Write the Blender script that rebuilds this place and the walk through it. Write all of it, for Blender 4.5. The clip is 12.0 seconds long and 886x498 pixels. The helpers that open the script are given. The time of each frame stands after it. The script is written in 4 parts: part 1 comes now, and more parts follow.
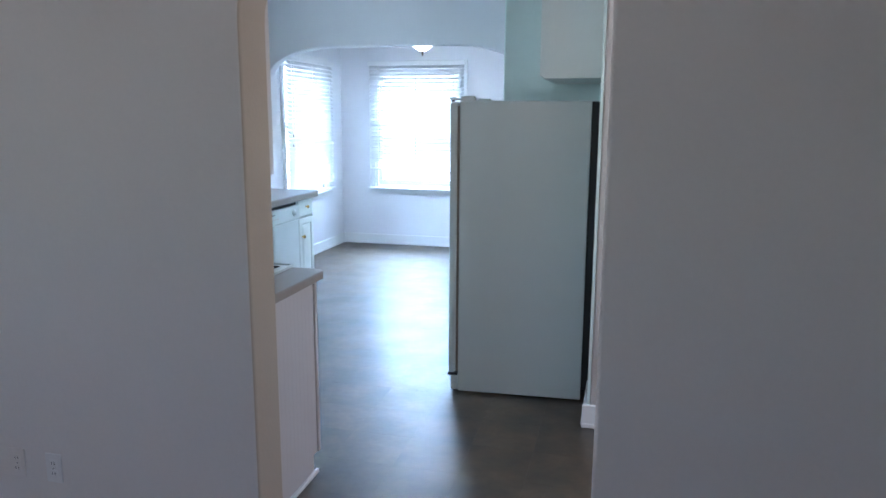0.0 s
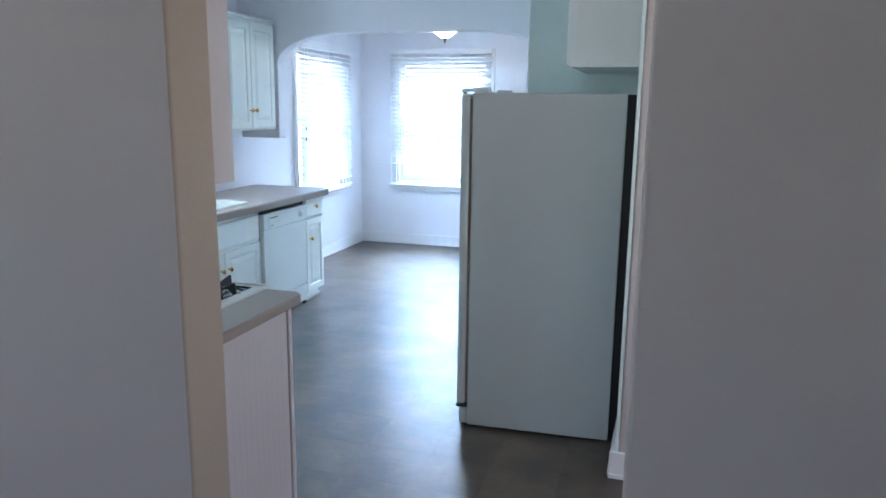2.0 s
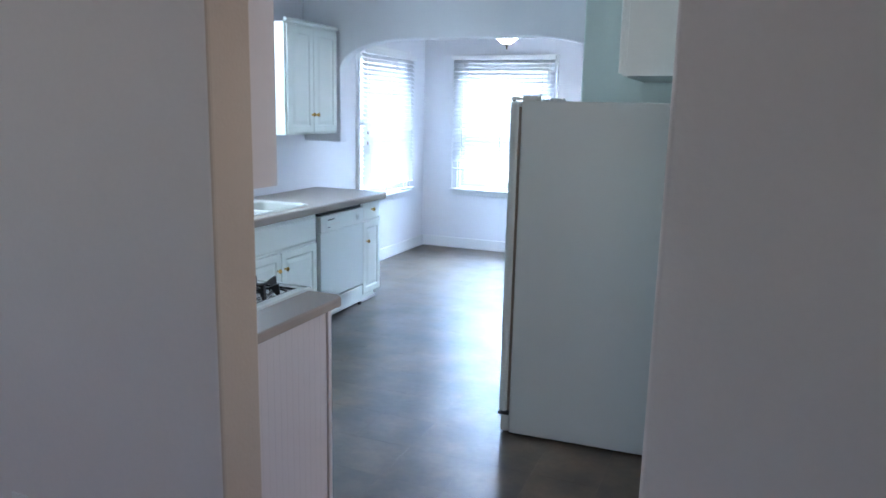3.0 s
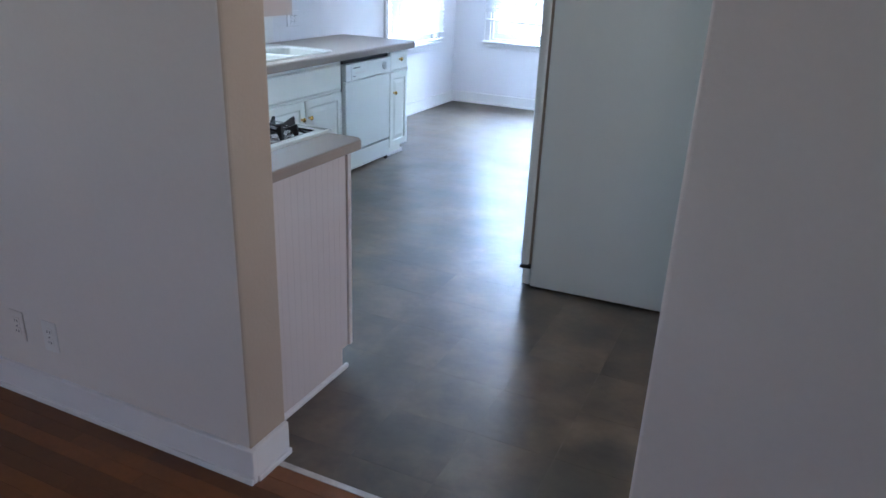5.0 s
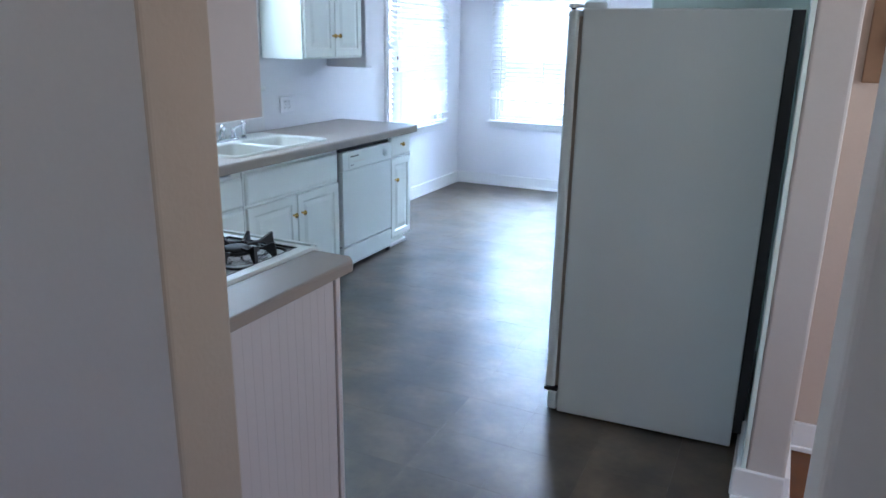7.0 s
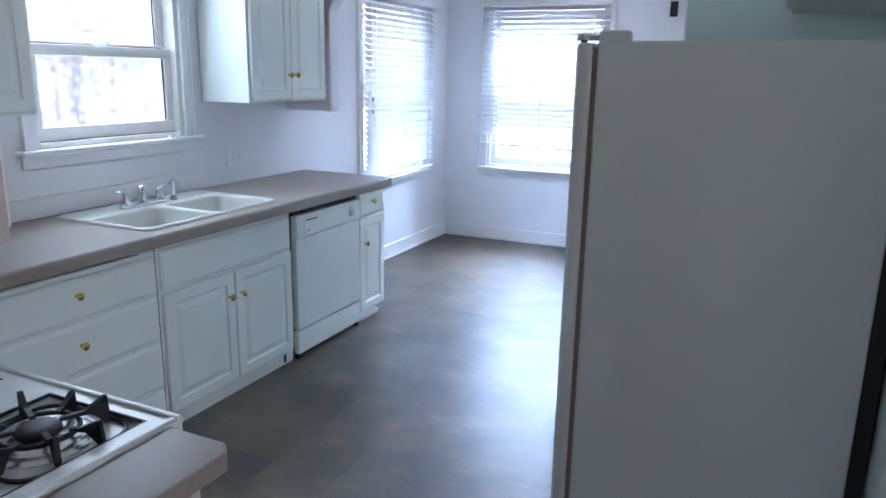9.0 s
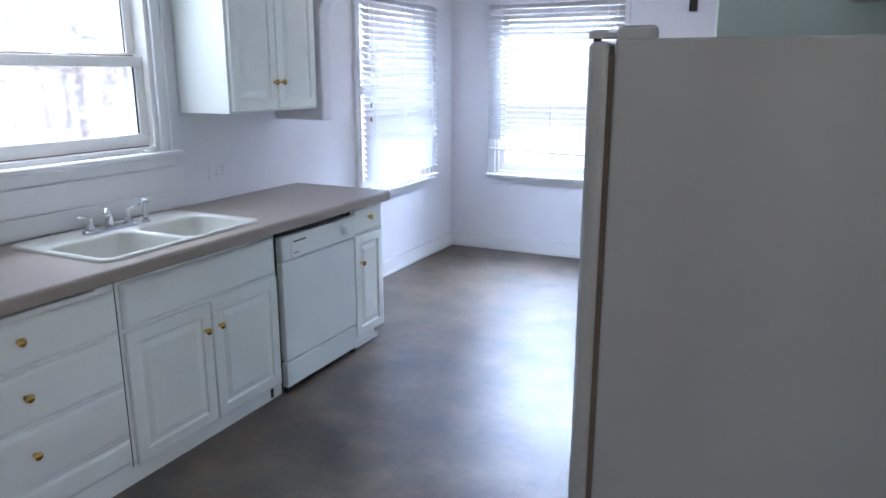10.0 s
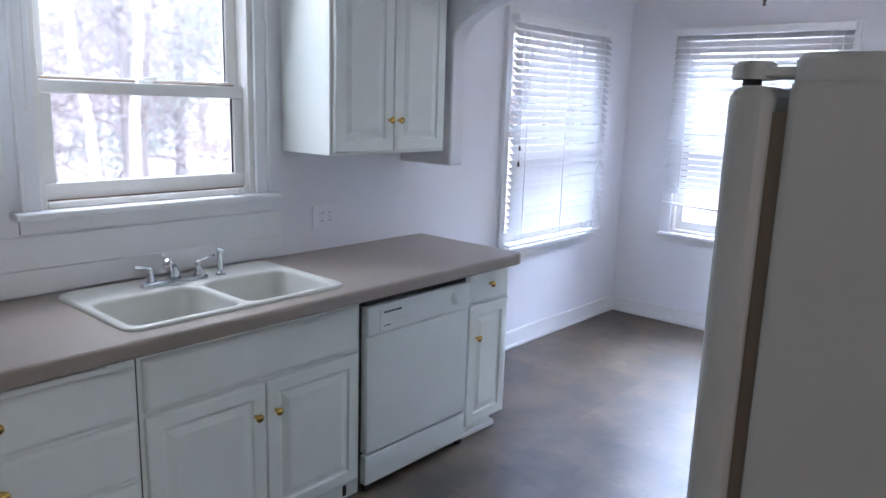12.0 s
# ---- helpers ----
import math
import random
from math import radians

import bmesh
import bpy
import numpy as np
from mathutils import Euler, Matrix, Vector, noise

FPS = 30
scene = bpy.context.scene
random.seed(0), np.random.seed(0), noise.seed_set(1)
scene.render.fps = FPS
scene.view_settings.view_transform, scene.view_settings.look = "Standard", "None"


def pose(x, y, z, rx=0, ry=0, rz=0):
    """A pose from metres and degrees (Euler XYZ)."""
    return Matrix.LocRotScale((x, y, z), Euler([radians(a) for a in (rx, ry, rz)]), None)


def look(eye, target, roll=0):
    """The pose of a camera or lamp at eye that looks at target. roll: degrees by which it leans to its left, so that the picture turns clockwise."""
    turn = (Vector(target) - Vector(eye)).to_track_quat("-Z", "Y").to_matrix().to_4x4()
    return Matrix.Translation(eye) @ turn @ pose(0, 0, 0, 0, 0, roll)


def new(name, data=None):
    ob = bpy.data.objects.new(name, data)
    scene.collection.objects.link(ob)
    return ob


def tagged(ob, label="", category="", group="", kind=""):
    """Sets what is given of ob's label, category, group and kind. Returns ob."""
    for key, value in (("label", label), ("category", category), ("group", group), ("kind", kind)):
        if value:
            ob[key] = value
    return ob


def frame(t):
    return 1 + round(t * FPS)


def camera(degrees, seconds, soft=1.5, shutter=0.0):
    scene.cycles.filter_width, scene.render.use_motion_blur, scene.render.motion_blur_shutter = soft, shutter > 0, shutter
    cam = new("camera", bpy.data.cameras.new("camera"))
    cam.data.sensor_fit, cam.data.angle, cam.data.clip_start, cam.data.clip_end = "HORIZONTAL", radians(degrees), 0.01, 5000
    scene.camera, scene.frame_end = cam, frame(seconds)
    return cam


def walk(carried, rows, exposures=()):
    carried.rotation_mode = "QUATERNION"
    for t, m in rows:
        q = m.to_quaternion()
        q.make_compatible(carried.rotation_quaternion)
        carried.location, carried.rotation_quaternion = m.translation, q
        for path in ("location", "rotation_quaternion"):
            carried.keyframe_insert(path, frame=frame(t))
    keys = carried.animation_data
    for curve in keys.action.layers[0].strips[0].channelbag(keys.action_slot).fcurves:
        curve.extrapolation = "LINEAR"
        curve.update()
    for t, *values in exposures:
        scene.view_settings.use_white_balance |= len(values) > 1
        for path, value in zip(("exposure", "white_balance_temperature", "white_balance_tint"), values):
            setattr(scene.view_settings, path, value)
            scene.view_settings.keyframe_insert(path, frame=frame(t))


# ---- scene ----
cam = camera(63.2, 12.0, 1.6)
PATH = [
    (0, (0.139, 0.062, 1.585), (-0.342, 1.969, 1.222), 0.3),
    (0.5, (0.09, 0.277, 1.577), (-0.415, 2.175, 1.2), 0.2),
    (1, (0.046, 0.47, 1.59), (-0.442, 2.371, 1.206), 0.1),
    (1.5, (0.042, 0.57, 1.592), (-0.428, 2.474, 1.203), -0.3),
    (2, (0.125, 0.621, 1.602), (-0.446, 2.499, 1.214), 0.7),
    (2.5, (0.215, 0.635, 1.615), (-0.46, 2.478, 1.234), 1.3),
    (2.7, (0.222, 0.64, 1.619), (-0.493, 2.469, 1.242), 1.2),
    (4.3, (0.257, 0.678, 1.573), (-0.544, 2.443, 1.078), 1.4),
    (4.5, (0.251, 0.694, 1.555), (-0.543, 2.437, 0.979), 1.7),
    (5, (0.231, 0.718, 1.532), (-0.539, 2.408, 0.789), 2.4),
    (5.5, (0.223, 0.732, 1.53), (-0.548, 2.408, 0.757), 2.7),
    (6, (0.218, 0.78, 1.533), (-0.57, 2.455, 0.774), 2.7),
    (6.5, (0.117, 0.959, 1.531), (-0.686, 2.647, 0.822), 2.5),
    (7, (-0.014, 1.201, 1.553), (-0.83, 2.938, 0.991), 1.0),
    (7.2, (-0.042, 1.261, 1.562), (-0.841, 3.013, 1.022), 1.3),
    (8.8, (-0.259, 1.967, 1.585), (-1.06, 3.736, 1.106), 0.6),
    (9, (-0.297, 2.056, 1.58), (-1.115, 3.818, 1.106), 1.0),
    (9.5, (-0.382, 2.277, 1.603), (-1.227, 4.029, 1.137), -0.1),
    (10, (-0.397, 2.434, 1.599), (-1.252, 4.179, 1.126), -0.0),
    (10.5, (-0.394, 2.67, 1.603), (-1.42, 4.324, 1.143), 0.8),
    (11, (-0.407, 2.876, 1.618), (-1.606, 4.416, 1.18), 0.9),
    (11.5, (-0.486, 3.079, 1.634), (-1.713, 4.596, 1.196), 1.8),
    (12, (-0.542, 3.247, 1.638), (-1.834, 4.721, 1.242), 1.8),
]
EXPOSURES = [(0, 2.5, 5200, 4), (5.5, 2.4, 5430, 9), (7.2, 2.3, 5300, 7), (8.8, 2.0, 5450, 12), (10.5, 1.91, 5950, 17), (12, 1.69, 6050, 18)]
walk(cam, [(t, look(eye, target, roll)) for t, eye, target, roll in PATH], EXPOSURES)

# ---- light ----
world = bpy.data.worlds.new("world")
scene.world = world
world.use_nodes = True
wn = world.node_tree.nodes
sky = wn.new("ShaderNodeTexSky")
sky.sky_type, sky.sun_disc = "NISHITA", False
sky.sun_elevation, sky.sun_rotation = radians(62), radians(90)
wn["Background"].inputs["Strength"].default_value = 0.15
world.node_tree.links.new(sky.outputs[0], wn["Background"].inputs["Color"])


def lamp(name, kind, energy, m, color=(1, 1, 1), size=None):
    data = bpy.data.lights.new(name, kind)
    data.energy, data.color = energy, color
    if kind == "AREA":
        data.shape, data.size, data.size_y = "RECTANGLE", size[0], size[1]
    ob = new(name, data)
    ob.matrix_world = m
    return ob


sun = lamp("sun", "SUN", 5.0, look((8, 0, 15), (0, 0, 0)), (1.0, 0.95, 0.88))
sun.data.angle = radians(2)
COOL = (0.84, 0.94, 1.0)
SKY = (0.66, 0.79, 1.0)
lamp("window_light_nook_side", "AREA", 68, look((-4.55, 7.55, 2.75), (-1.6, 7.0, 0.6)), SKY, (1.6, 1.2))
lamp("window_light_nook_back", "AREA", 140, look((-2.36, 9.95, 2.95), (-2.0, 6.4, 0.5)), SKY, (2.0, 1.4))
lamp("window_light_sink", "AREA", 20, look((-4.1, 4.8, 2.85), (-1.8, 4.0, 0.9)), COOL, (1.4, 0.9))
# Added strip lamp, unseen in the sink window's head, to lift the kitchen's light.
lamp("sink_head_fill", "AREA", 2.2, look((-3.36, 4.66, 2.13), (-1.0, 3.9, 1.3)), COOL, (0.8, 0.12))
# Added fill lamp behind the camera, unseen; it lights the living-room walls.
lamp("living_fill_unseen", "AREA", 3.2, look((-2.3, -2.92, 1.9), (-2.2, 3, 2.4)), (1.0, 0.82, 0.74), (1.6, 1.0))
# Added warm fill from the hall, unseen, for cabinet fronts and panels facing it.
lamp("hall_fill_unseen", "AREA", 3.2, look((2.06, 3.0, 1.5), (-3, 3.3, 0.7)), (1.0, 0.87, 0.78), (0.7, 0.95))

# ---- materials ----


def material(name, color, rough=0.5, metal=0.0, var=0.06, scale=3.0, fine=60.0, bump=0.05, bump_scale=80.0, rand=0.0, rough_var=0.08):
    m = bpy.data.materials.new(name)
    m.use_nodes = True
    n, l = m.node_tree.nodes, m.node_tree.links
    b = n["Principled BSDF"]
    tc = n.new("ShaderNodeTexCoord")
    big, small = n.new("ShaderNodeTexNoise"), n.new("ShaderNodeTexNoise")
    big.inputs["Scale"].default_value, small.inputs["Scale"].default_value = scale, fine
    big.inputs["Detail"].default_value, small.inputs["Detail"].default_value = 5, 3
    for t in (big, small):
        l.new(tc.outputs["Object"], t.inputs["Vector"])
    add = n.new("ShaderNodeMath")
    add.operation = "MULTIPLY_ADD"
    l.new(small.outputs["Fac"], add.inputs[0])
    add.inputs[1].default_value = 0.35
    l.new(big.outputs["Fac"], add.inputs[2])
    ramp = n.new("ShaderNodeMapRange")
    ramp.inputs[1].default_value, ramp.inputs[2].default_value = 0.35, 1.0
    ramp.inputs[3].default_value, ramp.inputs[4].default_value = 1 - var, 1 + var
    l.new(add.outputs[0], ramp.inputs[0])
    value = ramp.outputs[0]
    if rand:
        info, mr, mul = n.new("ShaderNodeObjectInfo"), n.new("ShaderNodeMapRange"), n.new("ShaderNodeMath")
        mr.inputs[3].default_value, mr.inputs[4].default_value = 1 - rand, 1 + rand
        l.new(info.outputs["Random"], mr.inputs[0])
        mul.operation = "MULTIPLY"
        l.new(mr.outputs[0], mul.inputs[0])
        l.new(value, mul.inputs[1])
        value = mul.outputs[0]
    mix = n.new("ShaderNodeVectorMath")
    mix.operation = "SCALE"
    mix.inputs[0].default_value = color[:3]
    l.new(value, mix.inputs["Scale"])
    l.new(mix.outputs[0], b.inputs["Base Color"])
    rr = n.new("ShaderNodeMapRange")
    rr.inputs[1].default_value, rr.inputs[2].default_value = 0.1, 0.9
    rr.inputs[3].default_value, rr.inputs[4].default_value = max(0.02, rough - rough_var), min(1, rough + rough_var)
    l.new(big.outputs["Fac"], rr.inputs[0])
    l.new(rr.outputs[0], b.inputs["Roughness"])
    b.inputs["Metallic"].default_value = metal
    if bump:
        bt, bp = n.new("ShaderNodeTexNoise"), n.new("ShaderNodeBump")
        bt.inputs["Scale"].default_value = bump_scale
        bt.inputs["Detail"].default_value = 4
        l.new(tc.outputs["Object"], bt.inputs["Vector"])
        bp.inputs["Strength"].default_value, bp.inputs["Distance"].default_value = bump, 0.01
        l.new(bt.outputs["Fac"], bp.inputs["Height"])
        l.new(bp.outputs[0], b.inputs["Normal"])
    return m


PLASTER = material("living_plaster", (0.765, 0.72, 0.67), 0.7, var=0.04, scale=1.5, bump=0.12, bump_scale=40)
REVEAL = material("tan_reveal", (0.47, 0.385, 0.30), 0.6, var=0.04, bump=0.08)
STUB = material("beige_wall_paint", (0.54, 0.50, 0.465), 0.6, var=0.04, scale=2, bump=0.08, bump_scale=50)
HALL = material("cream_hall_paint", (0.58, 0.48, 0.40), 0.6, var=0.04, scale=2, bump=0.08, bump_scale=50)
KITCHEN = material("kitchen_wall_paint", (0.80, 0.80, 0.83), 0.6, var=0.03, scale=2, bump=0.08, bump_scale=50)
MINT = material("mint_wall_paint", (0.78, 0.89, 0.85), 0.6, var=0.03, scale=2, bump=0.08, bump_scale=50)
CEILING = material("ceiling_paint", (0.82, 0.82, 0.82), 0.8, var=0.03, bump=0.1)
TRIM = material("white_gloss_trim", (0.82, 0.82, 0.82), 0.36, var=0.03, bump=0.03, rough_var=0.04)
CABINET = material("white_cabinet_paint", (0.86, 0.895, 0.845), 0.38, var=0.03, bump=0.03, bump_scale=30, rough_var=0.03)
# White panels; the pinkish shade of their hall-facing sides is in the colour.
PANEL = material("shaded_white_panel", (0.62, 0.565, 0.55), 0.5, var=0.03, bump=0.05, bump_scale=30)
COUNTER = material("taupe_laminate", (0.335, 0.288, 0.248), 0.36, var=0.05, scale=6, fine=90, bump=0, rough_var=0.04)
COUNTER.node_tree.nodes["Principled BSDF"].inputs["Specular IOR Level"].default_value = 0.22
APPLIANCE = material("white_enamel", (0.79, 0.83, 0.80), 0.32, var=0.015, bump=0.02, bump_scale=350, rough_var=0.02)
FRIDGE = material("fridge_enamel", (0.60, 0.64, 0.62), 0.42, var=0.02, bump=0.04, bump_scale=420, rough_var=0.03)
GASKET = material("grey_gasket", (0.24, 0.20, 0.155), 0.6)
BLACK = material("black_iron", (0.012, 0.012, 0.013), 0.5, bump=0.1)
# Near-black for dark parts, and for shade drawn as strips in narrow gaps.
DARK = material("dark_gap", (0.03, 0.03, 0.03), 0.7)
BOWL = material("polished_drip_bowl", (0.80, 0.80, 0.79), 0.24, 0.85, var=0.06, bump=0)
CHROME = material("chrome", (0.60, 0.61, 0.63), 0.09, 1.0, var=0.03, bump=0)
BRASS = material("polished_brass", (0.72, 0.48, 0.14), 0.2, 1.0, var=0.1, scale=40, bump=0)
SINK = material("white_sink_enamel", (0.59, 0.585, 0.54), 0.32, var=0.02, bump=0.01)


def vinyl():
    """Printed slate-look vinyl: each tile drifts between olive brown and grey."""
    m = material("slate_vinyl", (1, 1, 1), 0.37, var=0.55, scale=7.0, fine=30, bump=0.20, bump_scale=11, rough_var=0.10)
    m.node_tree.nodes["Principled BSDF"].inputs["Specular IOR Level"].default_value = 1.0
    n, l = m.node_tree.nodes, m.node_tree.links
    p = n["Principled BSDF"]
    shade = p.inputs["Base Color"].links[0].from_socket
    info, tc, tex = n.new("ShaderNodeObjectInfo"), n.new("ShaderNodeTexCoord"), n.new("ShaderNodeTexNoise")
    off, pos = n.new("ShaderNodeVectorMath"), n.new("ShaderNodeNewGeometry")
    off.operation = "MULTIPLY_ADD"
    off.inputs[1].default_value = (1, 1, 1)
    comb = n.new("ShaderNodeCombineXYZ")
    ten = n.new("ShaderNodeMath")
    ten.operation, ten.inputs[1].default_value = "MULTIPLY", 0.07
    l.new(info.outputs["Random"], ten.inputs[0])
    for k in range(3):
        l.new(ten.outputs[0], comb.inputs[k])
    l.new(pos.outputs["Position"], off.inputs[0])
    l.new(comb.outputs[0], off.inputs[2])
    l.new(off.outputs[0], tex.inputs["Vector"])
    tex.inputs["Scale"].default_value, tex.inputs["Detail"].default_value = 3.2, 7
    mid = n.new("ShaderNodeMath")
    mid.operation = "MULTIPLY_ADD"
    l.new(info.outputs["Random"], mid.inputs[0])
    mid.inputs[1].default_value = 0.09
    l.new(tex.outputs["Fac"], mid.inputs[2])
    ramp = n.new("ShaderNodeValToRGB")
    ramp.color_ramp.elements[0].position, ramp.color_ramp.elements[0].color = 0.42, (0.042, 0.032, 0.020, 1)
    ramp.color_ramp.elements[1].position, ramp.color_ramp.elements[1].color = 0.76, (0.112, 0.089, 0.058, 1)
    e = ramp.color_ramp.elements.new(0.60)
    e.color = (0.084, 0.058, 0.034, 1)
    l.new(mid.outputs[0], ramp.inputs[0])
    mul = n.new("ShaderNodeVectorMath")
    mul.operation = "MULTIPLY"
    l.new(ramp.outputs[0], mul.inputs[0])
    l.new(shade, mul.inputs[1])
    l.new(mul.outputs[0], p.inputs["Base Color"])
    for node in n:
        if node.type == "TEX_NOISE":
            l.new(off.outputs[0], node.inputs["Vector"])
    return m


VINYL = vinyl()
JOINT = material("vinyl_joint", (0.075, 0.063, 0.045), 0.6)
WOOD = material("oak_strip", (0.15, 0.050, 0.009), 0.42, var=0.3, scale=6, fine=50, bump=0.05, rand=0.25)
PLASTIC = material("white_plastic", (0.78, 0.77, 0.74), 0.4, bump=0)
BROWN = material("brown_wood", (0.22, 0.13, 0.07), 0.5, var=0.2)

# ---- builders ----


def box(bm, x0, x1, y0, y1, z0, z1):
    v = [bm.verts.new(p) for p in ((x0, y0, z0), (x1, y0, z0), (x1, y1, z0), (x0, y1, z0), (x0, y0, z1), (x1, y0, z1), (x1, y1, z1), (x0, y1, z1))]
    for f in ((0, 3, 2, 1), (4, 5, 6, 7), (0, 1, 5, 4), (1, 2, 6, 5), (2, 3, 7, 6), (3, 0, 4, 7)):
        bm.faces.new([v[i] for i in f])
    return bm


def boxes(*rows):
    bm = bmesh.new()
    for r in rows:
        box(bm, *r)
    return bm


def prism(outline, axis, lo, hi):
    """An outline of two coordinates, pushed along an axis from lo to hi."""
    bm = bmesh.new()
    put = {"x": lambda a, b, c: (c, a, b), "y": lambda a, b, c: (a, c, b), "z": lambda a, b, c: (a, b, c)}[axis]
    one = [bm.verts.new(put(a, b, lo)) for a, b in outline]
    two = [bm.verts.new(put(a, b, hi)) for a, b in outline]
    bm.faces.new(one)
    bm.faces.new(two[::-1])
    for i in range(len(one)):
        j = (i + 1) % len(one)
        bm.faces.new((one[i], one[j], two[j], two[i]))
    bmesh.ops.recalc_face_normals(bm, faces=bm.faces)
    return bm


def lathe(profile, m=None, steps=20):
    """Radii and heights, turned about z, then set at the pose m."""
    bm = bmesh.new()
    rings = []
    for r, z in profile:
        rings.append([bm.verts.new((r * math.cos(2 * math.pi * i / steps), r * math.sin(2 * math.pi * i / steps), z)) for i in range(steps)])
    for a, b in zip(rings, rings[1:]):
        for i in range(steps):
            j = (i + 1) % steps
            bm.faces.new((a[i], a[j], b[j], b[i]))
    bm.faces.new(rings[0][::-1])
    bm.faces.new(rings[-1])
    bmesh.ops.recalc_face_normals(bm, faces=bm.faces)
    for f in bm.faces:
        f.smooth = True
    if m:
        bmesh.ops.transform(bm, matrix=m, verts=bm.verts)
    return bm


def tube(points, radius, steps=10):
    """A round rod through points."""
    bm = bmesh.new()
    pts = [Vector(p) for p in points]
    rings = []
    for i, p in enumerate(pts):
        d = (pts[min(i + 1, len(pts) - 1)] - pts[max(i - 1, 0)]).normalized()
        u = d.orthogonal().normalized() if abs(d.z) > 0.95 else d.cross(Vector((0, 0, 1))).normalized()
        w = d.cross(u)
        r = radius[i] if isinstance(radius, (list, tuple)) else radius
        rings.append([bm.verts.new(p + r * (math.cos(2 * math.pi * k / steps) * u + math.sin(2 * math.pi * k / steps) * w)) for k in range(steps)])
    for a, b in zip(rings, rings[1:]):
        best = min(range(steps), key=lambda s: sum((a[k].co - b[(k + s) % steps].co).length for k in range(steps)))
        for k in range(steps):
            j = (k + 1) % steps
            bm.faces.new((a[k], a[j], b[(j + best) % steps], b[(k + best) % steps]))
    bm.faces.new(rings[0][::-1])
    bm.faces.new(rings[-1])
    bmesh.ops.recalc_face_normals(bm, faces=bm.faces)
    for f in bm.faces:
        f.smooth = True
    return bm


def facing(side, x, y, z):
    """A frame whose u runs along the front, v up and w out of it."""
    u, w = {"+x": ((0, 1, 0), (1, 0, 0)), "-x": ((0, -1, 0), (-1, 0, 0)), "+y": ((-1, 0, 0), (0, 1, 0)), "-y": ((1, 0, 0), (0, -1, 0))}[side]
    return Matrix(((u[0], 0, w[0], x), (u[1], 0, w[1], y), (u[2], 1, w[2], z), (0, 0, 0, 1)))


DOOR = ((0, -0.019), (0, -0.006), (0.002, -0.002), (0.006, 0), (0.052, 0), (0.058, -0.007), (0.066, -0.008), (0.094, -0.001))
SLAB = ((0, -0.019), (0, -0.012), (0.003, -0.0075), (0.008, -0.003), (0.014, -0.0005), (0.018, 0))


def front(m, width, height, rings):
    """A drawer or door front: nested rectangles, each with an inset and a depth."""
    bm = bmesh.new()
    loops = []
    for d, w in rings:
        loops.append([bm.verts.new(p) for p in ((d, d, w), (width - d, d, w), (width - d, height - d, w), (d, height - d, w))])
    for a, b in zip(loops, loops[1:]):
        for i in range(4):
            j = (i + 1) % 4
            bm.faces.new((a[i], a[j], b[j], b[i]))
    bm.faces.new(loops[-1])
    bm.faces.new(loops[0][::-1])
    bmesh.ops.transform(bm, matrix=m, verts=bm.verts)
    return bm


def thing(name, place, label, category, group="", kind=""):
    ob = new(name)
    ob.location = place
    ob.empty_display_size = 0.05
    return tagged(ob, label, category, group, kind)


def part(name, bm, mat, parent=None, label="", bevel=0.0, segments=2):
    me = bpy.data.meshes.new(name)
    at = Vector((0, 0, 0))
    p = parent
    while p:
        at += p.location
        p = p.parent
    bmesh.ops.translate(bm, vec=-at, verts=bm.verts)
    bm.to_mesh(me)
    bm.free()
    me.materials.append(mat)
    ob = new(name, me)
    if parent:
        ob.parent = parent
    if bevel:
        mod = ob.modifiers.new("bevel", "BEVEL")
        mod.width, mod.segments, mod.limit_method, mod.angle_limit = bevel, segments, "ANGLE", radians(40)
        mod.harden_normals = False
    return tagged(ob, label)


def structure(name, bm, mat, label, category, bevel=0.0, segments=2):
    return tagged(part(name, bm, mat, None, "", bevel, segments), label, category, "", "structure")


# ---- the rooms ----
LEFT, BACK = -3.315, 8.565
NEAR0, NEAR1 = 2.138, 2.315
TOP, NOOK_TOP = 2.62, 2.45
OPEN_L, OPEN_R = -1.036, 0.086


def arch(a, b, spring, rise, run, steps=10):
    """The rounded head of an opening, from a to b."""
    out = [(a + run * (1 - math.cos(math.pi / 2 * i / steps)), spring + rise * math.sin(math.pi / 2 * i / steps)) for i in range(steps + 1)]
    return out + [(a + b - x, z) for x, z in reversed(out)]


head = arch(OPEN_L, OPEN_R, 1.88, 0.24, 0.24)
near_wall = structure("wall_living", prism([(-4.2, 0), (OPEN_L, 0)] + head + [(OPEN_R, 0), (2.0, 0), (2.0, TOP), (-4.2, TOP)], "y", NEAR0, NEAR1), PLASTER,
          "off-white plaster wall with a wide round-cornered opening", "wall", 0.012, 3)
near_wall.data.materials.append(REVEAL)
# Only the left half of the reveal takes the darker tan colour.
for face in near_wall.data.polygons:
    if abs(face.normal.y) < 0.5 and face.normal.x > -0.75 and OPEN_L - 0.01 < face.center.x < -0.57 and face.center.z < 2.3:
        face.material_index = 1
structure("wall_living_side", boxes((2.0, 2.12, -3.0, NEAR0, 0, TOP)), PLASTER, "off-white plaster wall beside the opening", "wall")
structure("wall_living_left", boxes((-4.32, -4.2, -3.0, NEAR0, 0, TOP)), PLASTER, "off-white plaster living room wall", "wall")
# Unseen rear wall; the opening is added to let the living fill in.
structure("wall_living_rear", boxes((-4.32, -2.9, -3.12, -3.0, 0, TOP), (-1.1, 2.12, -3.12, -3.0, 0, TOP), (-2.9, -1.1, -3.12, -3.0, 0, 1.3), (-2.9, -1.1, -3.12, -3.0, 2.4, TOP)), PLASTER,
          "off-white plaster wall with an added opening for fill light", "wall")
